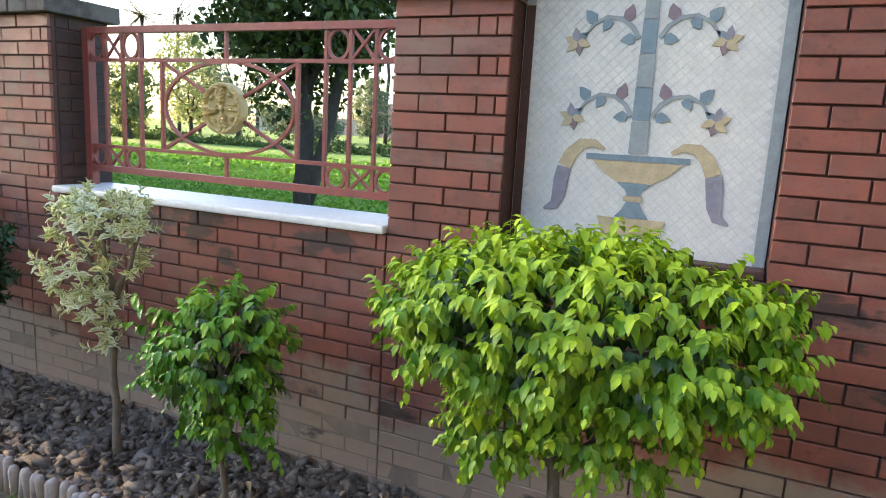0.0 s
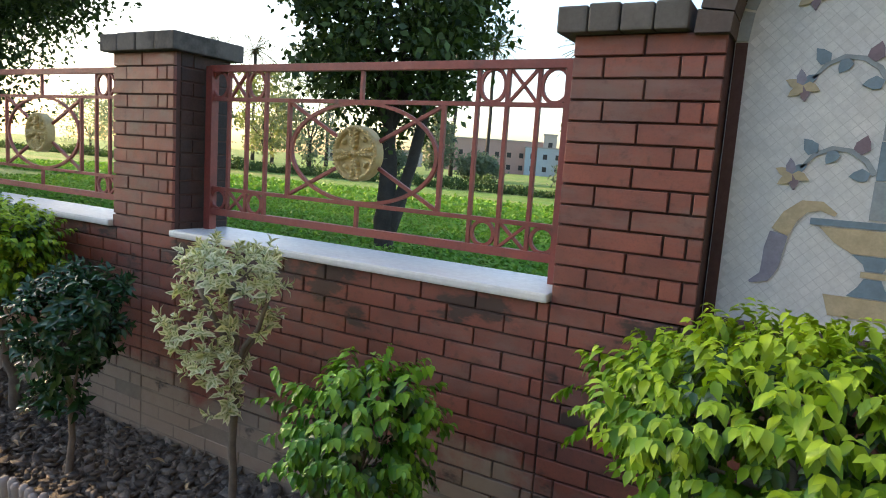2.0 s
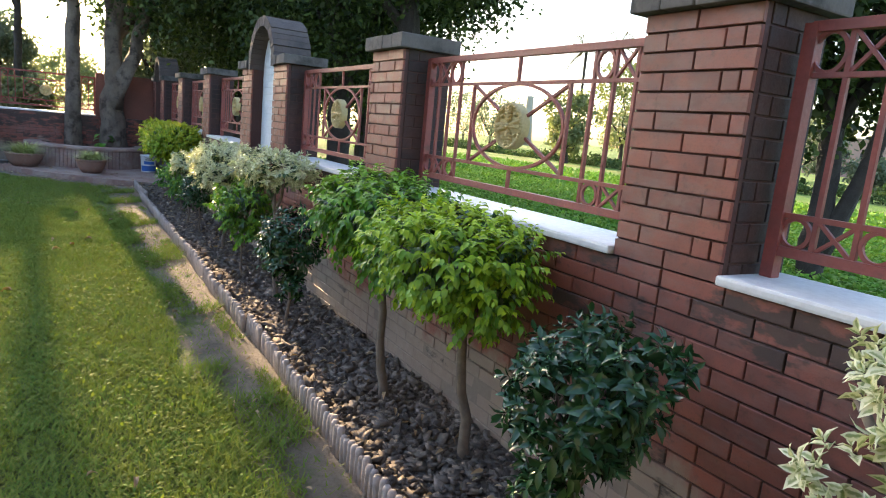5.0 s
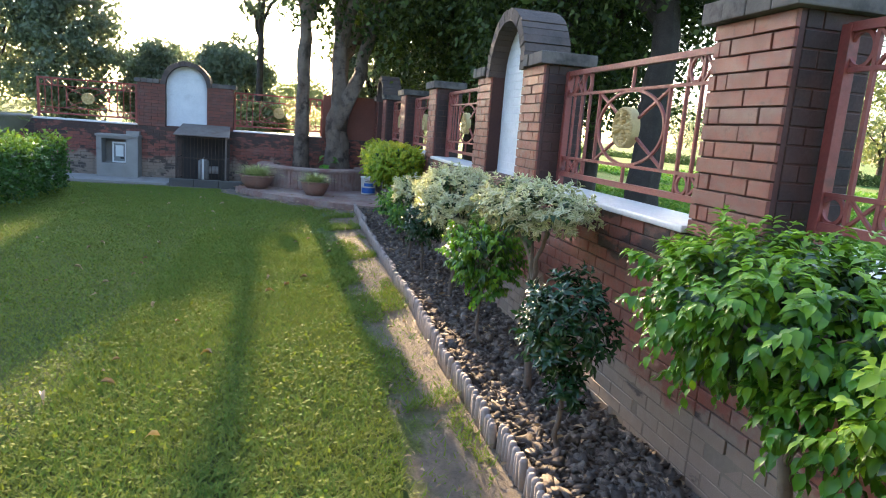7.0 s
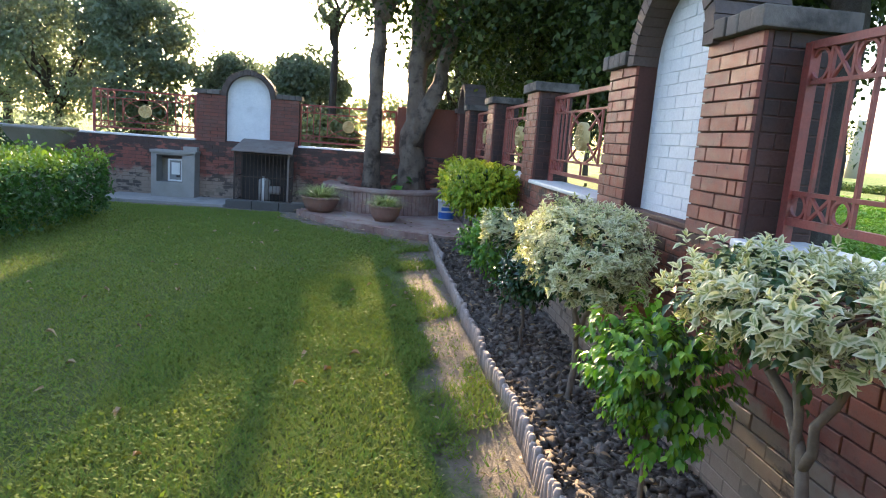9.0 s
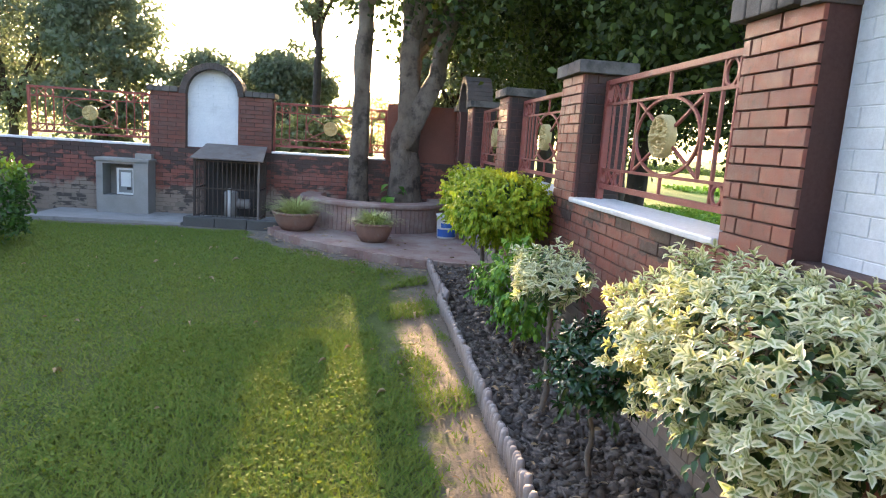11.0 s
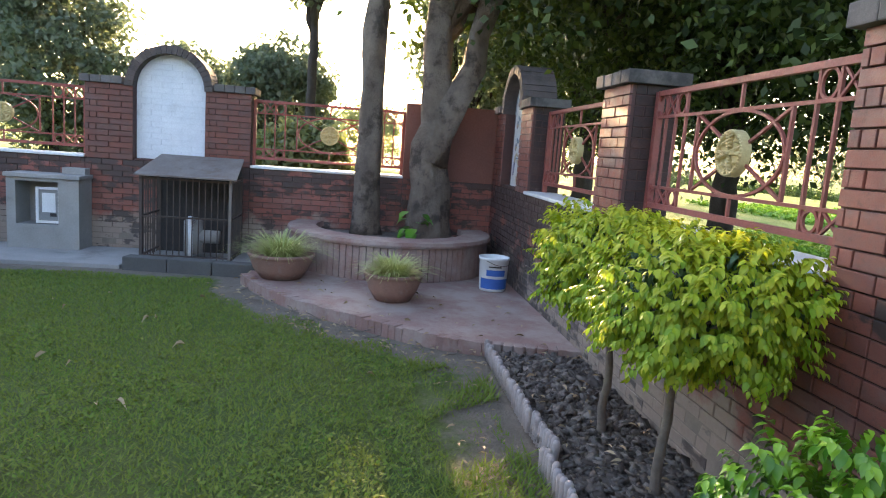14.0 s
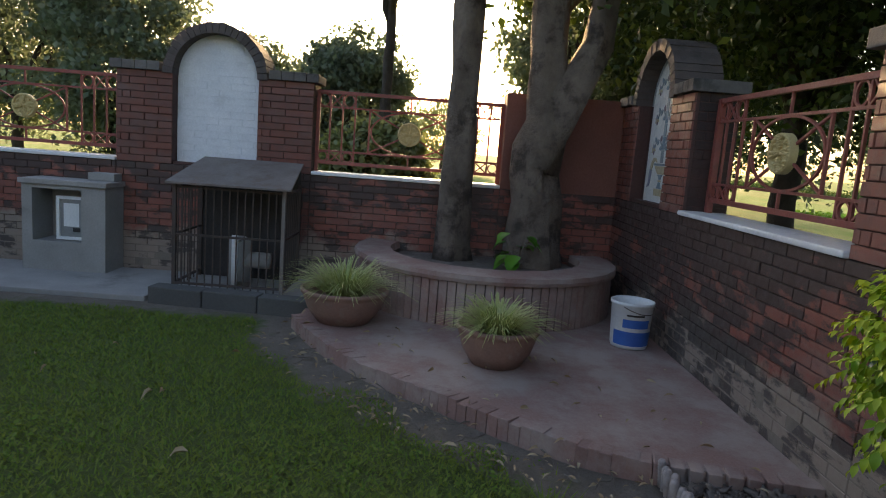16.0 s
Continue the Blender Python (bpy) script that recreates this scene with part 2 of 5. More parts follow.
SHEET = surface("rusty_sheet", (0.21, 0.185, 0.165), (0.15, 0.115, 0.095), scale=6.0, rough=0.7, stain=(0.13, 0.075, 0.05))
DARK_IRON = surface("dark_iron", (0.05, 0.042, 0.038), (0.085, 0.055, 0.042), scale=14.0, rough=0.75)
PVC = surface("white_pvc", (0.70, 0.71, 0.70), (0.62, 0.63, 0.62), rough=0.4, bump=0.05)
BLUE = surface("blue_print", (0.03, 0.13, 0.42), (0.03, 0.10, 0.34), rough=0.45, bump=0.05)
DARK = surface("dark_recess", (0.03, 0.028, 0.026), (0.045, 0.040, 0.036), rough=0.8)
GROUND = ground_material()
LIME = leaf_material("lime_leaf", (0.21, 0.37, 0.018), (0.08, 0.21, 0.014), gloss=0.36, through=0.25, spec=0.35, young=(0.45, 0.59, 0.024))
GOLDEN = leaf_material("golden_leaf", (0.31, 0.42, 0.024), (0.16, 0.30, 0.018), gloss=0.4, through=0.3, spec=0.3, young=(0.50, 0.50, 0.035))
FRESH = leaf_material("green_leaf", (0.10, 0.27, 0.022), (0.05, 0.17, 0.016), gloss=0.3, through=0.25, spec=0.4, young=(0.27, 0.46, 0.03))
GREEN = leaf_material("hedge_leaf", (0.06, 0.15, 0.024), (0.035, 0.10, 0.018), gloss=0.4, through=0.2, young=(0.20, 0.31, 0.035))
# Inner leaves: older dark green, the crown's inner shade put into the colour.
OLD_SHADED = leaf_material("old_shaded_leaf", (0.028, 0.075, 0.018), (0.045, 0.105, 0.022), gloss=0.35, through=0.1)
GLOSSY = leaf_material("dark_glossy_leaf", (0.020, 0.064, 0.026), (0.034, 0.090, 0.032), gloss=0.18, through=0.1)
CREAM = leaf_material("variegated_leaf", (0.24, 0.31, 0.12), (0.38, 0.42, 0.20), rim=(0.70, 0.69, 0.48), gloss=0.42, through=0.25)
TREE = leaf_material("tree_leaf", (0.018, 0.036, 0.012), (0.085, 0.125, 0.028), gloss=0.55, through=0.2, spec=0.3)
# Far leaves paled and greyed: haze over the trees put into the colour.
HAZED_TREE = leaf_material("hazed_tree_leaf", (0.12, 0.16, 0.105), (0.17, 0.20, 0.135), gloss=0.6, through=0.5, tint=(0.95, 1.0, 0.8))
PALM = leaf_material("palm_frond", (0.085, 0.080, 0.038), (0.12, 0.115, 0.055), gloss=0.7, through=0.15, spec=0.1)
# Pale yellow-green leaf, with far haze put into this colour too.
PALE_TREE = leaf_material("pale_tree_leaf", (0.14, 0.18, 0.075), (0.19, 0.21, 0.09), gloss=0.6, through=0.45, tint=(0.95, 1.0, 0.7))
BLADE = leaf_material("grass_blade", (0.11, 0.205, 0.038), (0.21, 0.245, 0.056), gloss=0.8, through=0.3, old=(0.17, 0.215, 0.042), spec=0.1)
CROP = leaf_material("crop_leaf", (0.15, 0.31, 0.04), (0.08, 0.21, 0.03), gloss=0.65, through=0.25, old=(0.20, 0.31, 0.06), spec=0.15)
HEDGE = leaf_material("far_hedge_leaf", (0.045, 0.085, 0.03), (0.08, 0.12, 0.04), gloss=0.7, through=0.3, spec=0.2)
FLOWER = leaf_material("crop_blossom", (0.60, 0.58, 0.05), (0.42, 0.52, 0.06), gloss=0.6, through=0.3)
SPIDER = leaf_material("striped_leaf", (0.16, 0.27, 0.05), (0.26, 0.34, 0.09), rim=(0.52, 0.54, 0.26), gloss=0.45)
DRY = leaf_material("dry_leaf", (0.40, 0.31, 0.19), (0.26, 0.17, 0.09), gloss=0.7, through=0.1)


def clod_material():
    """Crumbled soil: each clod its own shade of grey-brown."""
    m, tr, bsdf = nodes_of("soil_clod")
    g = tr.nodes.new("ShaderNodeNewGeometry")
    col = blend(tr, g.outputs["Random Per Island"], (0.075, 0.060, 0.050), (0.235, 0.200, 0.170))
    col = blend(tr, ramp(tr, noise_at(tr, 45.0, 5.0, 0.7), 0.4, 0.7, 0.0, 0.6), col, (0.055, 0.044, 0.037))
    tr.links.new(col, bsdf.inputs["Base Color"])
    bsdf.inputs["Roughness"].default_value = 0.95
    relief(tr, bsdf, noise_at(tr, 120.0, 5.0, 0.7), 0.8, 0.005)
    return m


CLOD = clod_material()


# ---- building helpers ----
def put(name, mesh, mat, parent=None, m=None, label="", category="", group="", kind=""):
    ob = new(name, mesh)
    if mat is not None and not mesh.materials:
        mesh.materials.append(mat)
    if parent is not None:
        ob.parent = parent
    if m is not None:
        ob.matrix_local = m
    return tagged(ob, label, category, group, kind)


def thing(name, m, label, category, group="", kind=""):
    ob = new(name)
    ob.empty_display_size = 0.1
    ob.matrix_basis = m
    return tagged(ob, label, category, group, kind)


def mesh_of(name, verts, faces, smooth=False):
    me = bpy.data.meshes.new(name)
    me.from_pydata([tuple(v) for v in verts], [], [tuple(f) for f in faces])
    me.update()
    if smooth:
        me.polygons.foreach_set("use_smooth", [True] * len(me.polygons))
    return me


def mesh_tris(name, verts, tris, rim=None, smooth=False, young=None):
    """A mesh straight from arrays of vertices and triangles."""
    me = bpy.data.meshes.new(name)
    verts, tris = np.asarray(verts, np.float32), np.asarray(tris, np.int32)
    me.vertices.add(len(verts))
    me.vertices.foreach_set("co", verts.ravel())
    me.loops.add(tris.size)
    me.loops.foreach_set("vertex_index", tris.ravel())
    me.polygons.add(len(tris))
    me.polygons.foreach_set("loop_start", np.arange(0, tris.size, 3, dtype=np.int32))
    if smooth:
        me.polygons.foreach_set("use_smooth", np.ones(len(tris), bool))
    if rim is not None:
        at = me.attributes.new("rim", "FLOAT", "POINT")
        at.data.foreach_set("value", np.asarray(rim, np.float32))
    if young is not None:
        at = me.attributes.new("young", "FLOAT", "POINT")
        at.data.foreach_set("value", np.asarray(young, np.float32))
    me.update(calc_edges=True)
    return me


def block(name, x0, x1, y0, y1, z0, z1, bevel=0.0):
    bm = bmesh.new()
    bmesh.ops.create_cube(bm, size=1.0)
    for v in bm.verts:
        v.co = Vector(((x0 + x1) / 2 + v.co.x * (x1 - x0), (y0 + y1) / 2 + v.co.y * (y1 - y0), (z0 + z1) / 2 + v.co.z * (z1 - z0)))
    if bevel:
        bmesh.ops.bevel(bm, geom=bm.edges[:], offset=bevel, segments=2, affect="EDGES", profile=0.6)
    me = bpy.data.meshes.new(name)
    bm.to_mesh(me)
    bm.free()
    return me


BRICKS = {}


def brick_mesh(w, h, d=0.034, c=0.0022):
    """A face brick in the plane y = 0, front towards -y, with a chamfered rim; alike bricks share it."""
    key = (round(w, 4), round(h, 4), d)
    if key not in BRICKS:
        a, b = w / 2, h / 2
        v = [(-a, d, -b), (a, d, -b), (a, d, b), (-a, d, b), (-a, c, -b), (a, c, -b), (a, c, b), (-a, c, b),
             (-a + c, 0, -b + c), (a - c, 0, -b + c), (a - c, 0, b - c), (-a + c, 0, b - c)]
        f = [(8, 9, 10, 11)]
        for k in range(4):
            n = (k + 1) % 4
            f += [(4 + k, 4 + n, 8 + n, 8 + k), (k, n, 4 + n, 4 + k)]
        BRICKS[key] = mesh_of("brick", v, f)
    return BRICKS[key]


def lay(parent, spans, z0, course, mat, rnd, y=0.0, joint=0.0075):
    """Bricks as children of parent: spans(course number) gives (u0, u1) pairs."""
    for k, row in enumerate(spans):
        for u0, u1 in row:
            if u1 - u0 < 0.02:
                continue
            me = brick_mesh(u1 - u0 - joint, course - joint)
            put("brick", me, mat, parent, pose((u0 + u1) / 2, y + rnd.uniform(-0.0025, 0.0025), z0 + (k + 0.5) * course,
                                               rnd.uniform(-0.4, 0.4), rnd.uniform(-0.25, 0.25), rnd.uniform(-0.6, 0.6)))


def running(u0, u1, courses, w=0.243, start=0.0):
    rows = []
    for k in range(courses):
        cuts, u = [u0], math.floor(u0 / w) * w + (w / 2 if k % 2 else 0.0) + start
        while u < u1 - 0.03:
            if u > u0 + 0.03:
                cuts.append(u)
            u += w
        cuts.append(u1)
        rows.append(list(zip(cuts[:-1], cuts[1:])))
    return rows


def tube(points, radii, sides=8, cap=True):
    """Vertices and triangles of a tapered tube along points."""
    pts = [Vector(p) for p in points]
    verts, tris = [], []
    side = None
    for k, p in enumerate(pts):
        d = (pts[min(k + 1, len(pts) - 1)] - pts[max(k - 1, 0)]).normalized()
        ref = Vector((1, 0, 0)) if abs(d.x) < 0.8 else Vector((0, 1, 0))
        side = (ref if side is None else side)
        a = (side - d * side.dot(d)).normalized()
        side = a
        b = d.cross(a)
        for s in range(sides):
            w = 2 * math.pi * s / sides
            verts.append(p + (a * math.cos(w) + b * math.sin(w)) * radii[k])
    for k in range(len(pts) - 1):
        for s in range(sides):
            n = (s + 1) % sides
            i, j = k * sides, (k + 1) * sides
            tris += [(i + s, i + n, j + n), (i + s, j + n, j + s)]
    if cap:
        for k, flip in ((0, True), (len(pts) - 1, False)):
            c = len(verts)
            verts.append(pts[k])
            for s in range(sides):
                q = (k * sides + s, k * sides + (s + 1) % sides, c)
                tris.append(q[::-1] if flip else q)
    return verts, tris


def join(parts_):
    verts, tris = [], []
    for v, f in parts_:
        o = len(verts)
        verts += list(v)
        tris += [tuple(i + o for i in q) for q in f]
    return verts, tris


def bent(a, b, n, wobble, rnd):
    a, b = Vector(a), Vector(b)
    pts = []
    for k in range(n + 1):
        s = k / n
        off = wobble * math.sin(math.pi * s) if k < n else 0.0
        pts.append(a.lerp(b, s) + Vector((rnd.uniform(-1, 1), rnd.uniform(-1, 1), rnd.uniform(-0.3, 0.3))) * off)
    return pts


LEAF_V = np.array([(0, 0, 0), (-0.27, 0.28, 0.10), (0, 0.32, -0.02), (0.27, 0.28, 0.10), (-0.25, 0.6, 0.06), (0, 0.66, -0.05), (0.25, 0.6, 0.06), (0, 1.0, -0.24)])
LEAF_F = np.array([(0, 2, 1), (0, 3, 2), (1, 2, 5), (1, 5, 4), (2, 3, 6), (2, 6, 5), (4, 5, 7), (5, 6, 7)])
LEAF_RIM = np.array([0.2, 1, 0, 1, 1, 0, 1, 0.9])
CARD_V = np.array([(0, 0, 0), (-0.3, 0.45, 0.06), (0.3, 0.45, 0.06), (0, 1.0, -0.1)])
CARD_F = np.array([(0, 2, 1), (1, 2, 3)])


def scatter(points, along, normals, sizes, shape_v, shape_f, width=1.0):
    """One leaf a point: laid along a direction, facing a normal. Returns arrays of vertices and triangles."""
    along = along / np.linalg.norm(along, axis=1)[:, None]
    side = np.cross(along, normals)
    side /= np.linalg.norm(side, axis=1)[:, None] + 1e-9
    up = np.cross(side, along)
    v = (shape_v[None, :, 0, None] * width * side[:, None, :] + shape_v[None, :, 1, None] * along[:, None, :] + shape_v[None, :, 2, None] * up[:, None, :])
    v = v * sizes[:, None, None] + points[:, None, :]
    f = shape_f[None] + (np.arange(len(points)) * len(shape_v))[:, None, None]
    return v.reshape(-1, 3), f.reshape(-1, 3)


def crown_area(size):
    a, b, c = size
    return 4 * math.pi * (((a * b) ** 1.6 + (a * c) ** 1.6 + (b * c) ** 1.6) / 3) ** 0.625


def shoot_leaves(rng, centre, size, leaf, cover=1.7, per=8, habit="arching", power=2.6, lumps=7, rough=0.16, width=1.0, droop=0.9):
    """Leafy shoots over an uneven crown. Arching shoots bear leaves on alternate sides, hanging; whorled ones carry a tuft at the tip.
    Returns vertices, triangles and the youth of each leaf, highest at the tip."""
    m = max(6, int(cover * crown_area(size) / (0.42 * leaf * leaf * per)))
    d = rng.normal(size=(m, 3))
    d /= np.linalg.norm(d, axis=1)[:, None]
    bumps = rng.normal(size=(lumps, 3))
    bumps /= np.linalg.norm(bumps, axis=1)[:, None]
    box = np.array(size)
    rad = 0.80 + rough * np.max(np.clip(d @ bumps.T, 0, 1) ** 5, axis=1) + 0.5 * rough * rng.normal(size=m)
    rad = rad * (1 - 0.35 * rng.random(m) ** 2.5) / np.sum(np.abs(d) ** power, axis=1) ** (1 / power)
    base = np.array(centre) + d * rad[:, None] * box
    out = d / box
    out /= np.linalg.norm(out, axis=1)[:, None]
    up = np.array((0.0, 0.0, 1.0))
    stem = out * 0.75 + up * (0.35 if habit == "arching" else 0.75) + rng.normal(size=(m, 3)) * 0.33
    stem /= np.linalg.norm(stem, axis=1)[:, None]
    side = np.cross(stem, up + 0.2 * rng.normal(size=(m, 3)))
    side /= np.linalg.norm(side, axis=1)[:, None]
    face = np.cross(side, stem)
    length = leaf * rng.uniform(1.1, 2.4, m)
    pts, along, normal, sizes, age = [], [], [], [], []
    for i in range(per):
        u = i / (per - 1)
        if habit == "arching":
            p = base + stem * (length * u)[:, None] - up * (length * 0.35 * u * u)[:, None]
            hand = 1.0 if i % 2 else -1.0
            a = side * hand * rng.uniform(0.5, 1.0, (m, 1)) + stem * (0.35 + 0.6 * u) + out * 0.25 - up * droop * rng.uniform(0.6, 1.25, (m, 1))
            nrm = up * 0.75 + out * 0.6 + side * hand * 0.25 + rng.normal(size=(m, 3)) * 0.22
            z = leaf * (1.08 - 0.45 * u ** 3) * rng.uniform(0.75, 1.15, m)
        else:
            q = 2.4 * i + rng.uniform(0, 0.7, m)
            p = base + stem * (length * 0.35 * (0.5 + u))[:, None]
            radial = side * np.cos(q)[:, None] + face * np.sin(q)[:, None]
            a = radial * (1.05 - 0.55 * u) + stem * (0.35 + 0.7 * u) - up * droop * 0.3
            nrm = stem - radial * 0.45 + rng.normal(size=(m, 3)) * 0.15
            z = leaf * (1.1 - 0.4 * u) * rng.uniform(0.75, 1.15, m)
        pts.append(p)
        along.append(a)
        normal.append(nrm)
        sizes.append(z)
        age.append(np.clip(u * 0.55 + 0.55 * np.clip(d[:, 2] * 0.7 + 0.35, 0, 1) + rng.normal(size=m) * 0.12, 0, 1))
    v, f = scatter(np.concatenate(pts), np.concatenate(along), np.concatenate(normal), np.concatenate(sizes), LEAF_V, LEAF_F, width)
    return v, f, np.repeat(np.concatenate(age), len(LEAF_V))


# ---- the ground ----
def ground_sheet():
    xs = np.unique(np.concatenate([np.linspace(-900, -40, 14), np.linspace(-40, 8, 97), np.linspace(8, 900, 14)]))
    ys = np.unique(np.concatenate([np.linspace(-900, -10, 12), np.linspace(-10, 4, 57), np.linspace(4, 60, 20), np.linspace(60, 900, 10)]))
    verts = []
    for y in ys:
        for x in xs:
            near = -25 < x < 4 and -8 < y < 2.6
            verts.append((x, y, (0.02 * noise.noise((x * 0.8, y * 0.8, 0)) - 0.012) if near else -0.05))
    n = len(xs)
    faces = [(j * n + i, j * n + i + 1, (j + 1) * n + i + 1, (j + 1) * n + i) for j in range(len(ys) - 1) for i in range(n - 1)]
    return put("ground", mesh_of("ground", verts, faces, True), GROUND, label="trodden lawn, sandy strip, bed soil and green field", category="ground", kind="structure")


ground_sheet()

# ---- the walls ----
WALL_TOP, SILL, TOP = 1.1325, 1.165, 2.045
COURSE = WALL_TOP / 16
rnd = random.Random(4)
NORTH, WEST = pose(0, 2.35, 0), pose(-19.0, 0, 0, 0, 0, 90)


def low_wall(name, base, u0, u1, height_courses=16, depth=0.34, mat=BRICK):
    core = put(name, block(name, u0, u1, 0.014, depth, -0.1, height_courses * COURSE - 0.003), MORTAR, m=base,
               label="low red brick garden wall with dusty foot", category="wall", kind="structure")
    lay(core, running(u0, u1, height_courses), 0.0, COURSE, mat, rnd)
    put("cement_skim", block("cement_skim", u0 + 0.002, u1 - 0.002, 0.002, 0.013, -0.05, 4 * COURSE + 0.010), SKIM, core, label="smooth grey-brown cement skim filling the foot joints")
    return core


def sill(base, u0, u1):
    put("window_sill", block("marble_sill", u0 + 0.003, u1 - 0.003, -0.026, 0.33, WALL_TOP, SILL + 0.004, 0.011), MARBLE, m=base,
        label="white marble coping slab on the low wall", category="coping", group="marble copings", kind="structure")


def cap_row(parent, u0, u1, z0, depth=0.35, n=4):
    w = (u1 - u0) / n
    for k in range(n):
        put("cap_brick", block("cap_brick", -w / 2 + 0.002, w / 2 - 0.002, -0.045, depth + 0.045, 0.0, 0.085 + rnd.uniform(0, 0.006), 0.008), CAP, parent,
            pose(u0 + (k + 0.5) * w, rnd.uniform(-0.004, 0.004), z0))


def pillar(base, u0, u1, cap=None, side=True, mat=PILLAR_BRICK):
    """A square brick pillar on the low wall: plastered core, brick face, cement cap."""
    w = u1 - u0
    mid = (u0 + u1) / 2
    ob = put("brick_pillar", block("pillar_core", -w / 2 + 0.003, w / 2 - 0.003, 0.016, 0.35, WALL_TOP, TOP), MAROON, m=base @ pose(mid, 0, 0),
             label="red brick pillar with maroon plastered sides and grey cement cap", category="pillar", group="garden wall pillars", kind="structure")
    rows = []
    a, b = w * 0.10, w * 0.25
    flip = rnd.choice((-1, 1))
    for k in range(13):
        h, c = w / 2, rnd.uniform(-0.012, 0.012)
        row = [(-h, c), (c, h)] if k % 2 == 0 else [(-h, -h + a + c), (-h + a + c, -h + b + c), (-h + b + c, h - b + c), (h - b + c, h)]
        rows.append(row if flip > 0 else [(-v, -u) for u, v in row[::-1]])
    step = (TOP - WALL_TOP) / 13
    lay(ob, rows, WALL_TOP, step, mat, rnd)
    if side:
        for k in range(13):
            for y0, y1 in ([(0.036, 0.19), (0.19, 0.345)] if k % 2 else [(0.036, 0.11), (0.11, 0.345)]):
                put("brick", brick_mesh(y1 - y0 - 0.007, step - 0.007, 0.02), SHADED_MOULDY_BRICK, ob, pose(w / 2 + 0.003, (y0 + y1) / 2, WALL_TOP + (k + 0.5) * step, 0, 0, 90))
    c0, c1 = cap or (-w / 2 - 0.05, w / 2 + 0.05)
    cap_row(ob, c0, c1, TOP)
    return ob


def arch(base, u0, u1, spring=2.03, ring=0.10, n=23, y0=-0.03, y1=0.36):
    """A round arch of bricks on edge over a niche."""
    mid, r = (u0 + u1) / 2, (u1 - u0) / 2 - 0.005
    ob = thing("brick_arch", base @ pose(mid, 0, spring), "weathered dark grey round arch of bricks on edge", "arch", "niche arches", "structure")
    da = math.pi / n
    for k in range(n):
        a0, a1 = k * da + 0.006, (k + 1) * da - 0.006
        ro = r + ring + rnd.uniform(-0.006, 0.008)
        v = []
        for y in (y0 + rnd.uniform(-0.004, 0.004), y1):
            for q, rr in ((a0, r), (a0, ro), (a1, ro), (a1, r)):
                v.append((rr * math.cos(q), y, rr * math.sin(q)))
        f = [(0, 1, 2, 3), (7, 6, 5, 4), (0, 4, 5, 1), (1, 5, 6, 2), (2, 6, 7, 3), (3, 7, 4, 0)]
        put("arch_brick", mesh_of("arch_brick", v, f), ARCH, ob)
    inner = []
    for y in (y0 + 0.03, y1 - 0.02):
        for k in range(25):
            q = math.pi * k / 24
            for rr in (r + 0.004, r + ring - 0.012):
                inner.append((rr * math.cos(q), y, rr * math.sin(q)))
    f = []
    for k in range(24):
        i, j = 2 * k, 50 + 2 * k
        f += [(i, i + 1, i + 3, i + 2), (j, j + 2, j + 3, j + 1), (i, i + 2, j + 2, j), (i + 1, j + 1, j + 3, i + 3)]
    put("arch_bed", mesh_of("arch_bed", inner, f), MORTAR, ob)
    return ob


def niche_back(base, u0, u1, mat, z0, spring=2.03, y=0.13):
    """The filled back of a niche, rounded at its top."""
    mid, r = (u0 + u1) / 2, (u1 - u0) / 2
    out = [(-r, z0), (r, z0)] + [(r * math.cos(math.pi * k / 20), spring - z0 + z0 + r * math.sin(math.pi * k / 20)) for k in range(21)]
    n = len(out)
    v = [(a, yy, b) for yy in (y, y + 0.2) for a, b in out]
    f = [tuple(range(n)), tuple(range(2 * n - 1, n - 1, -1))] + [(k, n + k, n + (k + 1) % n, (k + 1) % n) for k in range(n)]
    return put("niche_panel", mesh_of("niche_panel", v, f), mat, m=base @ pose(mid, 0, 0))


def niche(base, u0, u1, w0, w1, style, mat=PILLAR_BRICK):
    """Two pillars (u0 to w0 and w1 to u1), the arch between them and the panel at its back."""
    pillar(base, u0, w0, cap=(-(w0 - u0) / 2 - 0.05, (w0 - u0) / 2 - 0.112), side=False, mat=mat)
    pillar(base, w1, u1, cap=(-(u1 - w1) / 2 + 0.112, (u1 - w1) / 2 + 0.05), mat=mat)
    arch(base, w0, w1)
    z0 = WALL_TOP
    put("niche_ledge", block("niche_ledge", w0 + 0.002, w1 - 0.002, 0.03, 0.125, z0, z0 + 0.03, 0.006), MAROON, m=base, label="narrow plastered ledge of a niche", category="ledge", kind="structure")
    back = niche_back(base, w0 + 0.002, w1 - 0.002, GROUT if style == "mosaic" else WHITEWASH, z0)
    if style == "mosaic":
        tagged(back, "white mosaic niche panel with inlaid fountain and flowering tree", "mosaic panel", "niche panels", "structure")
        mosaic(back, (w1 - w0) / 2)
    else:
        tagged(back, "whitewashed brick panel filling a round-arched niche", "niche panel", "niche panels", "structure")
        r = (w1 - w0) / 2
        for k in range(19):
            z = z0 + (k + 0.5) * COURSE
            half = r - 0.012 if z < 2.03 else math.sqrt(max(0.0, r * r - (z + 0.03 - 2.03) ** 2)) - 0.02
            if half < 0.08:
                continue
            for a, b in running(-half, half, 2)[k % 2]:
                put("brick", brick_mesh(b - a - 0.003, COURSE - 0.003, 0.02), WHITEWASH, back, pose((a + b) / 2, 0.13 - 0.004 + rnd.uniform(-0.001, 0.001), z))


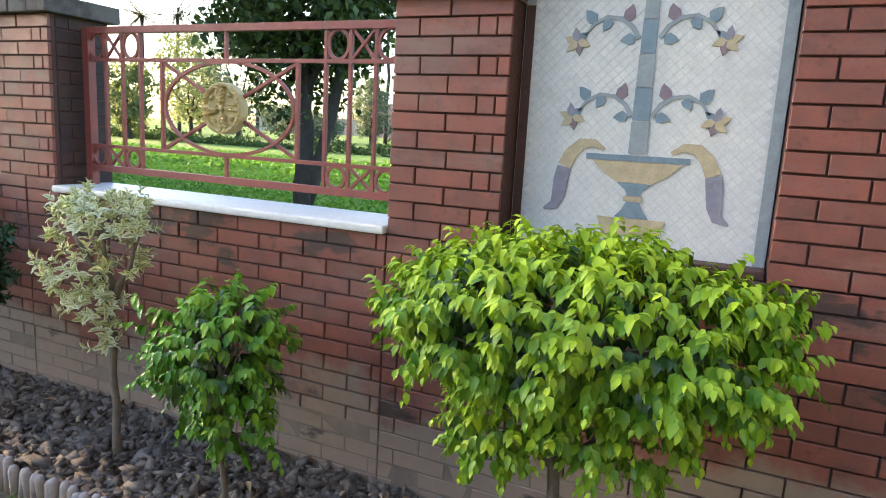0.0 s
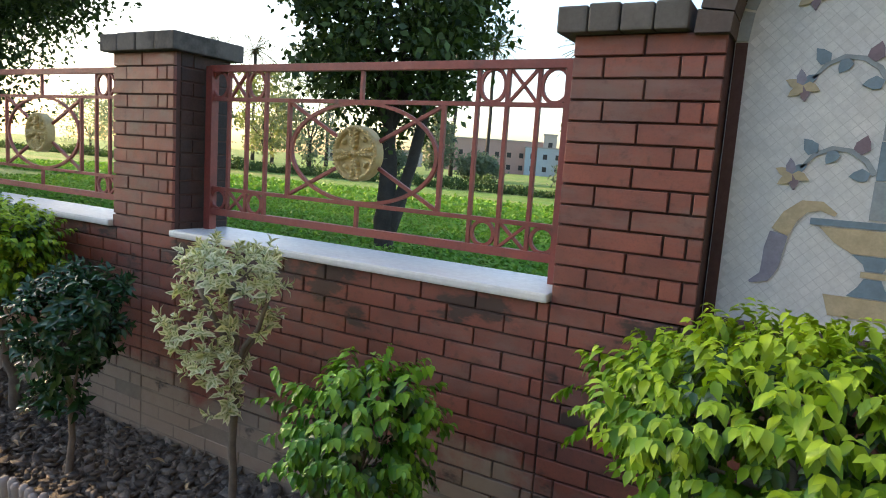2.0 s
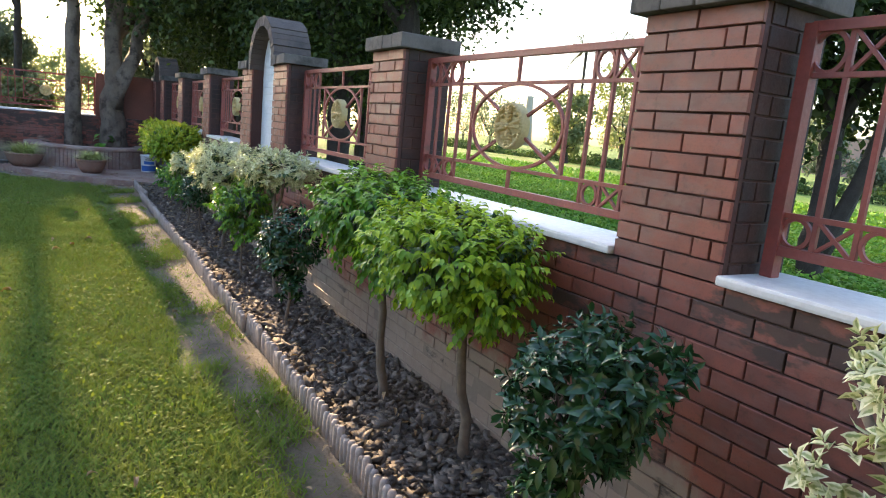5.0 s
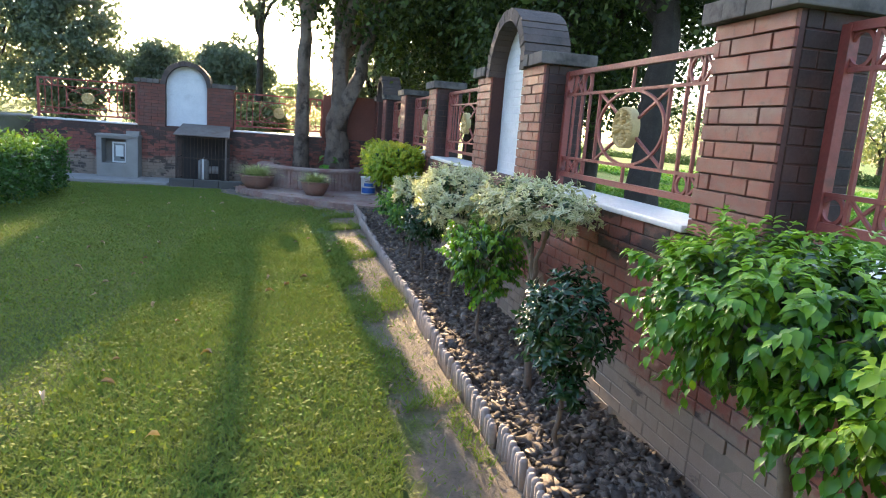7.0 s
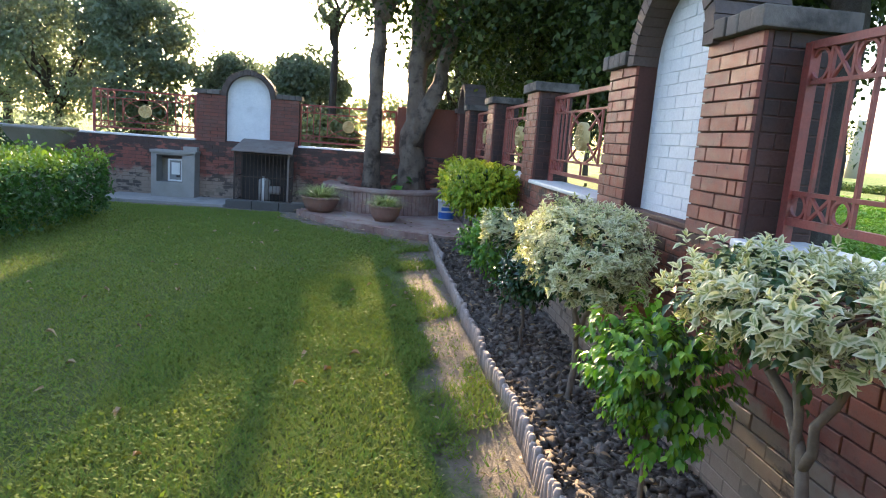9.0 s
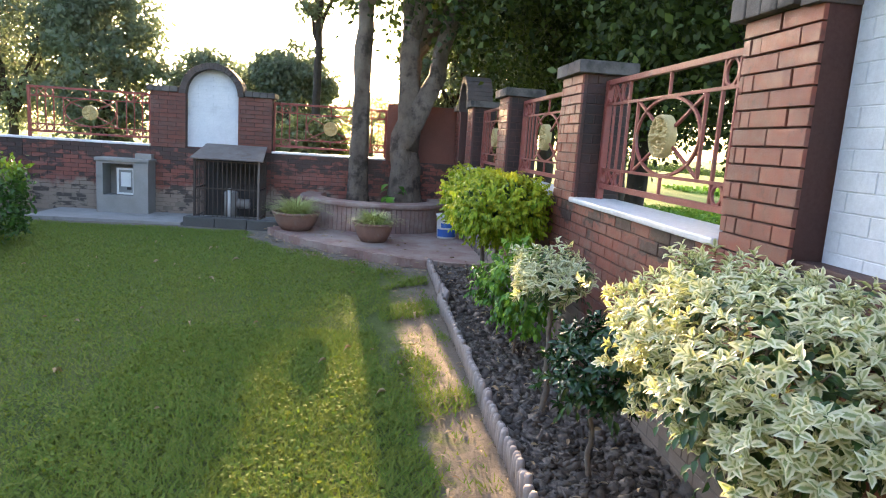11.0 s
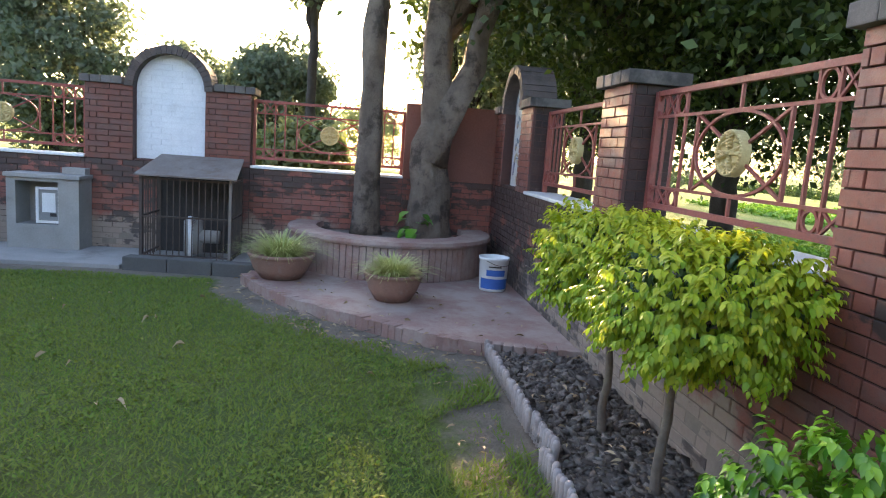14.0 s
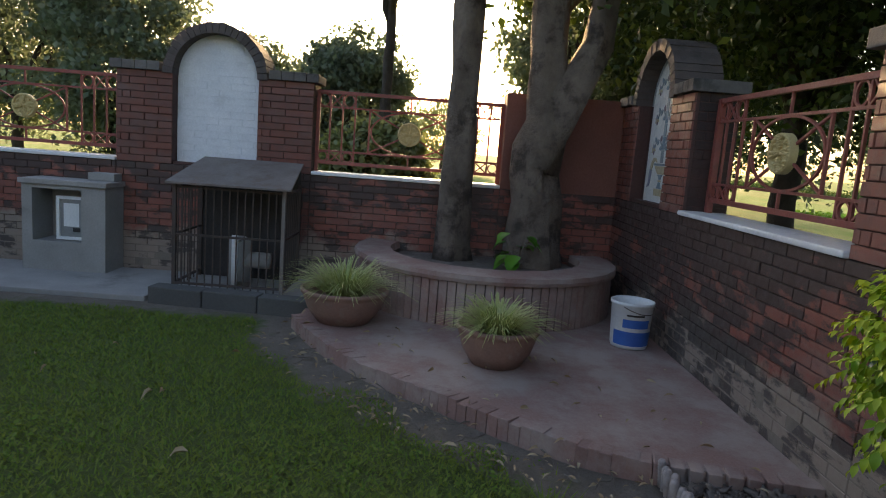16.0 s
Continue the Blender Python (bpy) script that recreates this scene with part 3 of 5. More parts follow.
INLAY = {k: surface("inlay_" + k, c, tuple(q * 0.72 for q in c), scale=25.0, fine=120.0, rough=0.5, bump=0.3) for k, c in {
    "blue": (0.22, 0.30, 0.36), "gold": (0.56, 0.46, 0.29), "violet": (0.30, 0.29, 0.36), "grey": (0.33, 0.37, 0.39), "plum": (0.26, 0.19, 0.22)}.items()}
TESSERA = surface("mosaic_white", (0.76, 0.75, 0.72), (0.64, 0.64, 0.63), scale=16.0, fine=80.0, rough=0.55, bump=0.3, by_object=0.18)
GROUT = surface("pale_grout", (0.63, 0.62, 0.60), (0.55, 0.55, 0.54), scale=6.0, rough=0.85, bump=0.3)


def plate(name, outline, mat, parent, y):
    """A thin inlaid piece: an outline in the plane of the panel, 4 mm proud."""
    n = len(outline)
    v = [(a, yy, b) for yy in (y - 0.004, y + 0.004) for a, b in outline]
    f = [tuple(range(n))] + [(k, n + k, n + (k + 1) % n, (k + 1) % n) for k in range(n)]
    me = mesh_of(name, v, f)
    bm = bmesh.new()
    bm.from_mesh(me)
    bmesh.ops.recalc_face_normals(bm, faces=bm.faces[:])
    bm.to_mesh(me)
    bm.free()
    return put(name, me, mat, parent)


def ribbon(points, widths):
    """The outline of a band along points."""
    left, right = [], []
    for k, (a, b) in enumerate(points):
        p, q = points[max(k - 1, 0)], points[min(k + 1, len(points) - 1)]
        d = Vector((q[0] - p[0], q[1] - p[1])).normalized()
        w = widths[k] / 2
        left.append((a - d.y * w, b + d.x * w))
        right.append((a + d.y * w, b - d.x * w))
    return left + right[::-1]


def petal(a, b, length, turn, fat=0.5):
    c, s = math.cos(radians(turn)), math.sin(radians(turn))
    out = []
    for u, v in ((0, 0), (0.25, -0.5), (0.6, -0.42), (1.0, 0.1), (0.7, 0.35), (0.3, 0.45)):
        u, v = u * length, v * length * fat
        out.append((a + c * u - s * v, b + s * u + c * v))
    return out


def mosaic(panel, half):
    y = 0.13
    for s in (-1, 1):
        plate("border_strip", [(s * (half - 0.005), 1.14), (s * (half - 0.04), 1.14), (s * (half - 0.04), 2.03), (s * (half - 0.005), 2.03)], INLAY["grey"] if s > 0 else MAROON, panel, y)
    r = half - 0.0225
    for k in range(14):
        a = [math.pi * (k + 0.04) / 14, math.pi * (k + 0.96) / 14]
        plate("border_strip", [((r + e) * math.cos(q), 2.03 + (r + e) * math.sin(q)) for e, q in ((0.0175, a[0]), (0.0175, a[1]), (-0.0175, a[1]), (-0.0175, a[0]))], INLAY["grey"], panel, y)
    tess = bpy.data.meshes.new("tessera")
    v = [(0.0172 * math.cos(k * math.pi / 2), yy, 0.0172 * math.sin(k * math.pi / 2)) for yy in (-0.0012, 0.003) for k in range(4)]
    tess.from_pydata(v, [], [(0, 1, 2, 3), (0, 4, 5, 1), (1, 5, 6, 2), (2, 6, 7, 3), (3, 7, 4, 0)])
    verts, faces = [], []
    n = 0
    for i in range(-22, 23):
        for j in range(70):
            a, b = (i + (j % 2) * 0.5) * 0.0375, 1.15 + j * 0.01875
            if abs(a) > half - 0.06 or (b > 2.03 and math.hypot(a, b - 2.03) > half - 0.06):
                continue
            if n < 290 and b > 1.62 and rnd.random() < 0.5:
                put("tessera", tess, TESSERA, panel, pose(a, y, b))
                n += 1
            else:
                o = len(verts)
                lift = rnd.uniform(-0.0006, 0.0006)
                verts += [(a + p[0], y + p[1] + lift, b + p[2]) for p in v]
                faces += [tuple(o + q for q in f) for f in ((0, 1, 2, 3), (0, 4, 5, 1), (1, 5, 6, 2), (2, 6, 7, 3), (3, 7, 4, 0))]
    put("tessera_field", mesh_of("tessera_field", verts, faces), TESSERA, panel, kind="stuff")
    y -= 0.003
    for k in range(6):
        z = 1.515 + k * 0.115
        w = 0.032 - 0.002 * k
        plate("stem_piece", [(-w, z), (w, z), (w - 0.001, z + 0.112), (-w + 0.001, z + 0.112)], INLAY["blue" if k % 2 else "grey"], panel, y)
    plate("bowl_rim", [(-0.18, 1.488), (0.18, 1.488), (0.18, 1.508), (-0.18, 1.508)], INLAY["blue"], panel, y)
    plate("bowl", [(-0.155, 1.484), (-0.11, 1.44), (-0.062, 1.412), (0.062, 1.412), (0.11, 1.44), (0.155, 1.484)], INLAY["gold"], panel, y)
    plate("neck", [(-0.06, 1.409), (-0.03, 1.385), (-0.022, 1.365), (0.022, 1.365), (0.03, 1.385), (0.06, 1.409)], INLAY["blue"], panel, y)
    plate("neck_band", [(-0.032, 1.345), (0.032, 1.345), (0.032, 1.362), (-0.032, 1.362)], INLAY["gold"], panel, y)
    plate("foot", [(-0.06, 1.285), (0.06, 1.285), (0.035, 1.315), (0.022, 1.342), (-0.022, 1.342), (-0.035, 1.315)], INLAY["blue"], panel, y)
    plate("basin", [(-0.10, 1.22), (0.10, 1.22), (0.12, 1.282), (-0.12, 1.282)], INLAY["gold"], panel, y)
    for s in (-1, 1):
        horn = [(s * a, b) for a, b in ((0.115, 1.522), (0.155, 1.545), (0.20, 1.54), (0.235, 1.505), (0.258, 1.455))]
        plate("horn_top", ribbon(horn, (0.012, 0.028, 0.040, 0.048, 0.052)), INLAY["gold"], panel, y)
        tail = [(s * a, b) for a, b in ((0.259, 1.452), (0.268, 1.40), (0.272, 1.35), (0.285, 1.31), (0.325, 1.29))]
        plate("horn_tail", ribbon(tail, (0.052, 0.055, 0.05, 0.036, 0.008)), INLAY["violet"], panel, y)
        for base, kind in ((1.64, 0), (1.905, 1), (2.17, 2)):
            arc = [(s * a, base + b) for a, b in ((0.034, 0.005), (0.06, 0.045), (0.10, 0.072), (0.15, 0.078), (0.195, 0.055), (0.225, 0.015))]
            plate("branch", ribbon(arc, (0.016, 0.015, 0.014, 0.013, 0.012, 0.008)), INLAY["grey"], panel, y)
            for a, b, l, q, c in ((0.045, 0.01, 0.055, -18, "blue"), (0.075, 0.06, 0.06, 95, "plum"), (0.14, 0.075, 0.05, -70, "blue"), (0.185, 0.062, 0.058, 40, "blue")):
                leaf = petal(a, b, l, q, 0.75)
                plate("leaf_inlay", [(s * p, base + r) for p, r in leaf], INLAY[c], panel, y)
            for k in range(6):
                q = petal(0.245 + 0.004 * kind, -0.005, 0.05, 60 * k + 15, 0.6)
                plate("petal_inlay", [(s * p, base + r) for p, r in q], INLAY[("gold", "violet", "blue", "gold", "plum", "gold")[k]], panel, y - 0.001 * (k % 2))


# ---- iron railing, built once and copied into each bay ----
def bar(name, a, b, w, parent, mat=None, d=None):
    """A square bar from a to b, in metres from the railing's foot."""
    a, b = Vector(a), Vector(b)
    length = (b - a).length
    me = block(name, -w / 2, w / 2, -(d or w) / 2, (d or w) / 2, 0, length, 0.0015)
    turn = math.degrees(math.atan2(b.x - a.x, b.z - a.z))
    return put(name, me, mat or IRON, parent, pose(a.x, a.y, a.z, 0, turn, 0))


def hoop(name, cx, cz, rx, rz, w, parent, y=0.0, n=40):
    v, f = [], []
    for k in range(n):
        q = 2 * math.pi * k / n
        for e, yy in ((-w / 2, -w / 2), (w / 2, -w / 2), (w / 2, w / 2), (-w / 2, w / 2)):
            v.append((cx + (rx + e) * math.cos(q), y + yy, cz + (rz + e) * math.sin(q)))
    for k in range(n):
        i, j = 4 * k, 4 * ((k + 1) % n)
        for s in range(4):
            f.append((i + s, j + s, j + (s + 1) % 4, i + (s + 1) % 4))
    return put(name, mesh_of(name, v, f), IRON, parent)


def medallion(parent, cz, r=0.122):
    """Round cast boss: rope rim and four leaf sprays round a button."""
    n, prof = 40, ((0.0, -0.026), (r * 0.80, -0.026), (r * 0.84, -0.040), (r * 0.93, -0.044), (r, -0.034), (r, 0.012), (0.0, 0.012))
    v = [(p[0] * math.cos(2 * math.pi * k / n), p[1] - (0.004 if 2 <= i <= 4 and k % 2 else 0), cz + p[0] * math.sin(2 * math.pi * k / n)) for i, p in enumerate(prof) for k in range(n)]
    f = [(i * n + k, i * n + (k + 1) % n, (i + 1) * n + (k + 1) % n, (i + 1) * n + k) for i in range(len(prof) - 1) for k in range(n)]
    disc = put("medallion", mesh_of("medallion", v, f, False), GILT, parent, label="cream gold cast medallion with leaf cross")
    bm = bmesh.new()

    def pad(a, b, turn, l, w, h):
        bmesh.ops.create_uvsphere(bm, u_segments=7, v_segments=5, radius=1.0, matrix=Matrix.Translation((a, -0.033, cz + b)) @ Matrix.Rotation(-turn, 4, "Y") @ Matrix.Diagonal((l, h, w, 1)))
    for k in range(4):
        q = math.pi / 2 * k + 0.12
        pad(0.048 * math.cos(q), 0.048 * math.sin(q), q, 0.042, 0.007, 0.020)
        for step in range(5):
            for s in (-1, 1):
                rr = 0.026 + step * 0.015
                a, b = rr * math.cos(q), rr * math.sin(q)
                w = q + s * 0.85
                l = 0.011 + 0.0022 * step
                pad(a + l * math.cos(w), b + l * math.sin(w), w, l, 0.0085, 0.020)
        w = q + math.pi / 4
        pad(0.078 * math.cos(w), 0.078 * math.sin(w), w + math.pi / 2, 0.016, 0.010, 0.017)
    for k in range(44):
        w = 2 * math.pi * k / 44
        pad(r * 0.92 * math.cos(w), r * 0.92 * math.sin(w), w + 0.75, 0.0115, 0.0055, 0.019)
    pad(0, 0, 0, 0.016, 0.016, 0.019)
    me = bpy.data.meshes.new("leaf_cross")
    bm.to_mesh(me)
    bm.free()
    put("leaf_cross", me, GILT, disc)


def railing(width):
    ob = thing("iron_railing", Matrix(), "red-brown painted iron railing with oval and gold medallion", "railing", "wall railings")
    h = width / 2
    z_bot, z_low, z_high, z_top = 0.095, 0.215, 0.665, 0.815
    e = h - 0.055
    for s in (-1, 1):
        bar("post", (s * e, 0, 0), (s * e, 0, z_top + 0.012), 0.045, ob)
    bar("top_rail", (-e, 0, z_top), (e, 0, z_top), 0.034, ob)
    bar("bottom_rail", (-e, 0, z_bot), (e, 0, z_bot), 0.034, ob)
    bar("rail", (-e, 0, z_high), (e, 0, z_high), 0.018, ob)
    bar("rail", (-e, 0, z_low), (e, 0, z_low), 0.018, ob)
    for s in (-1, 1):
        xs = [e - 0.128 * k for k in range(4)]
        for x in xs[1:]:
            bar("baluster", (s * x, 0, z_bot), (s * x, 0, z_top), 0.017, ob)
        for lo, hi in ((z_bot + 0.008, z_low), (z_high, z_top - 0.008)):
            mid, r = (lo + hi) / 2, (hi - lo) / 2 - 0.008
            for k in (0, 2):
                hoop("ring", s * (xs[k] + xs[k + 1]) / 2, mid, min(r, 0.054), r, 0.014, ob, n=24)
            bar("cross_bar", (s * xs[1], 0.002, lo), (s * xs[2], 0.002, hi), 0.013, ob)
            bar("cross_bar", (s * xs[2], -0.002, lo), (s * xs[1], -0.002, hi), 0.013, ob)
        bar("frame_bar", (s * 0.42, 0, z_low), (s * 0.42, 0, z_high), 0.018, ob)
    hoop("oval", 0, (z_low + z_high) / 2, 0.40, (z_high - z_low) / 2 - 0.006, 0.016, ob, n=56)
    cz = (z_low + z_high) / 2
    for s in (-1, 1):
        bar("diagonal", (s * 0.415, 0.004, z_low + 0.01), (s * 0.09, 0.004, cz - 0.05), 0.016, ob)
        bar("diagonal", (s * 0.415, 0.004, z_high - 0.01), (s * 0.09, 0.004, cz + 0.05), 0.016, ob)
    bar("short_bar", (0, 0, z_high), (0, 0, z_top), 0.017, ob)
    bar("short_bar", (0, 0, z_bot), (0, 0, z_low), 0.017, ob)
    medallion(ob, cz)
    return ob


# the long wall: bays of 2.02 m between pillars of 0.49 m, with a niche at every fourth
PIL = [(-3.80, -3.31), (-6.31, -5.82), (-12.66, -12.17), (-15.17, -14.68)]
BAYS = [(-3.31, -1.29), (-5.82, -3.80), (-8.33, -6.31), (-12.17, -10.15), (-14.68, -12.66), (-17.19, -15.17)]
first = railing(2.02)
first.matrix_basis = NORTH @ pose((BAYS[0][0] + BAYS[0][1]) / 2, 0.185, SILL + 0.004)
for k, (a, b) in enumerate(BAYS):
    sill(NORTH, a, b)
    if k:
        copy_thing(first, NORTH @ pose((a + b) / 2, 0.185, SILL + 0.004))
for a, b in PIL:
    pillar(NORTH, a, b)
niche(NORTH, -1.29, 0.57, -0.81, 0.10, "mosaic")
niche(NORTH, -10.15, -8.33, -9.68, -8.80, "white")
niche(NORTH, -19.0, -17.19, -18.54, -17.66, "mosaic")
CUTS = [2.6, 0.57, -1.29, -3.55, -6.06, -8.33, -10.15, -12.41, -14.92, -17.19, -19.0]
for k in range(len(CUTS) - 1):
    low_wall("wall_north_%d" % (k + 1), NORTH, CUTS[k + 1], CUTS[k])
upper = put("wall_north_upper", block("upper_wall", 0.57, 2.6, 0.014, 0.35, WALL_TOP, TOP + 0.08), MORTAR, m=NORTH, label="tall red brick stretch of garden wall", category="wall", kind="structure")
lay(upper, running(0.57, 1.6, 13), WALL_TOP, COURSE, PILLAR_BRICK, rnd)

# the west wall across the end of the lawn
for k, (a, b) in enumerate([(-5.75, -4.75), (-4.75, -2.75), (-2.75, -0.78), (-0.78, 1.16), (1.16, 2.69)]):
    low_wall("wall_west_%d" % (k + 1), WEST, a, b, mat=SHADED_WEST_WALL)
niche(WEST, -2.75, -0.78, -2.19, -1.34, "white", SHADED_WEST_BRICK)
solid = put("wall_west_solid", block("solid_panel", 1.16, 2.69, 0.006, 0.33, WALL_TOP, 2.10), surface("red_plaster", (0.21, 0.085, 0.06), (0.165, 0.07, 0.052), scale=2.0, rough=0.8),
            m=WEST, label="plastered red end panel of the garden wall", category="wall", kind="structure")
for a, b in ((-0.78, 1.16), (-4.75, -2.75), (-5.75, -4.75)):
    sill(WEST, a, b)
for mid in (0.19, -3.76):
    copy_thing(first, WEST @ pose(mid, 0.185, SILL + 0.004))

# unseen walls added south and east of the walk to block skylight
put("wall_east", block("wall_east", 3.4, 3.7, -12.0, 2.35, -0.1, 8.0), AGED, label="unseen plain aged cement wall added to block light from the east", category="wall", kind="structure")
put("wall_south", block("wall_south", -14.0, 4.6, -12.3, -12.0, -0.1, 4.6), AGED, label="unseen plain aged cement wall added to block light from the south", category="wall", kind="structure")

# ---- the bed: clods, edging pegs ----
rng = np.random.default_rng(7)


def clods(name, n, x0, x1, y0, y1, lo, hi, z=0.0):
    base = np.array([(a, b, c) for c in (-1, 1) for b in (-1, 1) for a in (-1, 1)]) * 0.7
    tri = np.array([(0, 2, 3), (0, 3, 1), (4, 5, 7), (4, 7, 6), (0, 1, 5), (0, 5, 4), (2, 6, 7), (2, 7, 3), (0, 4, 6), (0, 6, 2), (1, 3, 7), (1, 7, 5)])
    p = np.stack([rng.uniform(x0, x1, n), rng.uniform(y0, y1, n), np.full(n, z)], 1)
    s = lo + (hi - lo) * rng.random(n) ** 3
    rough = rng.uniform(0.35, 1.35, (n, len(base), 1))
    sq = np.stack([rng.uniform(0.7, 1.5, n), rng.uniform(0.6, 1.2, n), rng.uniform(0.3, 0.75, n)], 1)
    ang = rng.uniform(0, 6.28, n)
    v = base[None] * rough * sq[:, None, :]
    c, q = np.cos(ang)[:, None], np.sin(ang)[:, None]
    tilt = rng.normal(size=(n, 2, 1)) * 0.35
    v[..., 2] += v[..., 0] * tilt[:, 0] + v[..., 1] * tilt[:, 1]
    v = np.stack([v[..., 0] * c - v[..., 1] * q, v[..., 0] * q + v[..., 1] * c, v[..., 2]], 2) * s[:, None, None] + p[:, None, :]
    f = tri[None] + (np.arange(n) * len(base))[:, None, None]
    return put(name, mesh_tris(name, v.reshape(-1, 3), f.reshape(-1, 3)), CLOD, label="dry crumbled grey-brown clods of bed soil", category="soil", kind="stuff")


clods("soil_clods", 32000, -15.1, 1.5, 1.65, 2.34, 0.006, 0.040, 0.042)
xs, ys = np.linspace(-15.15, 2.5, 240), np.linspace(1.63, 2.345, 12)
bed = [(x, y, 0.03 * min(1.0, (y - 1.62) / 0.06) + 0.022 * noise.noise((x * 5, y * 5, 2)) + 0.012 * noise.noise((x * 17, y * 17, 5))) for y in ys for x in xs]
n = len(xs)
put("bed_soil", mesh_of("bed_soil", bed, [(j * n + i, j * n + i + 1, (j + 1) * n + i + 1, (j + 1) * n + i) for j in range(len(ys) - 1) for i in range(n - 1)], True), SOIL,
    label="dug dark soil of the planting bed", category="soil", kind="structure")


def peg_mesh():
    v, f = tube([(0, 0, -0.06), (0, 0, 0.10), (0, 0, 0.115)], [0.0205, 0.0205, 0.014], 8)
    return mesh_tris("peg", v, f, smooth=False)


PEG = peg_mesh()
x = 1.8
while x > -15.2:
    run = min(rnd.uniform(0.38, 0.5), x + 15.2)
    count = max(2, round(run / 0.043))
    yy = 1.60 + rnd.uniform(-0.012, 0.012) + (0.04 if x < -13 else 0.0)
    panel = thing("edging_panel", pose(x, yy, 0, 0, 0, 180 + rnd.uniform(-2, 2)), "grey cement log-roll edging panel between lawn and bed", "edging", "bed edging")
    lean = rnd.uniform(-9, 5)
    for k in range(count):
        put("peg", PEG, EDGING, panel, pose(k * 0.043, rnd.uniform(-0.003, 0.003), 0.015 + rnd.uniform(-0.014, 0.014), lean + rnd.uniform(-2, 2), rnd.uniform(-4, 4), rnd.uniform(0, 90)))
    x -= count * 0.043 + 0.006


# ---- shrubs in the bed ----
def shrub(name, x, y, trunk_r, crown, size, leaf, mat, label, seed, stems=1, habit="arching", cover=1.7, per=8, power=2.6, lumps=8, rough=0.16, width=1.0, droop=0.9, inner=OLD_SHADED, extra=(), spread=0.05, group="shrubs in the bed"):
    """A clipped shrub: stems, branches and a crown of leafy shoots. crown: centre from the foot, size: half extents."""
    r, q = random.Random(seed), np.random.default_rng(seed)
    ob = thing(name, pose(x, y, 0.02), label, "shrub", group)
    cx, cy, cz = crown
    fork = max(0.12, (cz - size[2]) * 0.72)
    for k in range(stems):
        fx = (k - (stems - 1) / 2) * spread
        top = (cx + fx * 4, cy + r.uniform(-0.03, 0.03), cz - size[2] * 0.35)
        if k == 0:
            path = bent((0, 0, -0.06), (cx * 0.5, cy * 0.5, fork), 5, 0.018, r) + bent((cx * 0.5, cy * 0.5, fork), top, 3, 0.02, r)[1:]
            radii = [trunk_r * (1.5 if i == 0 else 1.12 - 0.06 * i) for i in range(9)]
        else:
            path = bent((cx * 0.5, cy * 0.5, fork - 0.05), top, 5, 0.02, r)
            radii = [trunk_r * (0.75 - 0.06 * i) for i in range(6)]
        v, f = tube(path, radii, 9)
        put("trunk" if k == 0 else "fork", mesh_tris("trunk", v, f, smooth=True), STEM, ob)
    for k in range(14):
        a, w = 6.28 * k / 14 + r.uniform(-0.3, 0.3), r.uniform(0.45, 0.9)
        end = (cx + math.cos(a) * size[0] * w, cy + math.sin(a) * size[1] * w, cz + size[2] * r.uniform(-0.6, 0.6))
        v, f = tube(bent((cx + r.uniform(-0.03, 0.03), cy, cz - size[2] * 0.75), end, 4, 0.03, r), [trunk_r * 0.45, trunk_r * 0.36, trunk_r * 0.28, trunk_r * 0.2, trunk_r * 0.12], 5)
        put("branch", mesh_tris("branch", v, f, smooth=True), STEM, ob)
    sets = [shoot_leaves(q, crown, size, leaf, cover, per, habit, power, lumps, rough, width, droop)]
    for c, esize in extra:
        sets.append(shoot_leaves(q, c, esize, leaf, cover * 0.8, per, habit, 2.2, 3, rough, width, droop))
        v, f = tube(bent((cx * 0.5, cy * 0.5, min(fork, c[2])), c, 4, 0.015, r), [trunk_r * 0.5, trunk_r * 0.42, trunk_r * 0.34, trunk_r * 0.25, trunk_r * 0.15], 6)
        put("branch", mesh_tris("branch", v, f, smooth=True), STEM, ob)

    def joined(group_):
        n, faces = 0, []
        for v, f, _ in group_:
            faces.append(f + n)
            n += len(v)
        return np.concatenate([g[0] for g in group_]), np.concatenate(faces), np.tile(LEAF_RIM, n // len(LEAF_V)), False, np.concatenate([g[2] for g in group_])
    put("crown", mesh_tris("crown", *joined(sets)), mat, ob)
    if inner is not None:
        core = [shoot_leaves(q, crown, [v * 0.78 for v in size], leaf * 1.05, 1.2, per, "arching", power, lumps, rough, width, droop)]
        put("inner_foliage", mesh_tris("inner_foliage", *joined(core)), inner, ob, label="older dark green inner leaves, crown shade put into the colour")
    return ob


shrub("ficus_shrub", -0.40, 1.80, 0.022, (0, 0.02, 1.04), (0.575, 0.38, 0.22), 0.043, LIME, "broad lime-green leafy shrub before the mosaic niche", 11, stems=2, droop=1.35, cover=3.3, power=2.7, lumps=10, extra=[((-0.16, -0.02, 0.72), (0.15, 0.15, 0.09)), ((0.16, 0.0, 0.76), (0.20, 0.18, 0.07))])
shrub("ficus_shrub", -1.70, 1.86, 0.012, (-0.01, 0, 0.70), (0.225, 0.21, 0.23), 0.047, FRESH, "small round bright green shrub on a thin stem", 12, power=2.0, rough=0.28, droop=1.35, cover=2.8, extra=[((0.05, 0, 0.42), (0.12, 0.10, 0.10)), ((0.18, 0.0, 0.40), (0.05, 0.05, 0.05))])
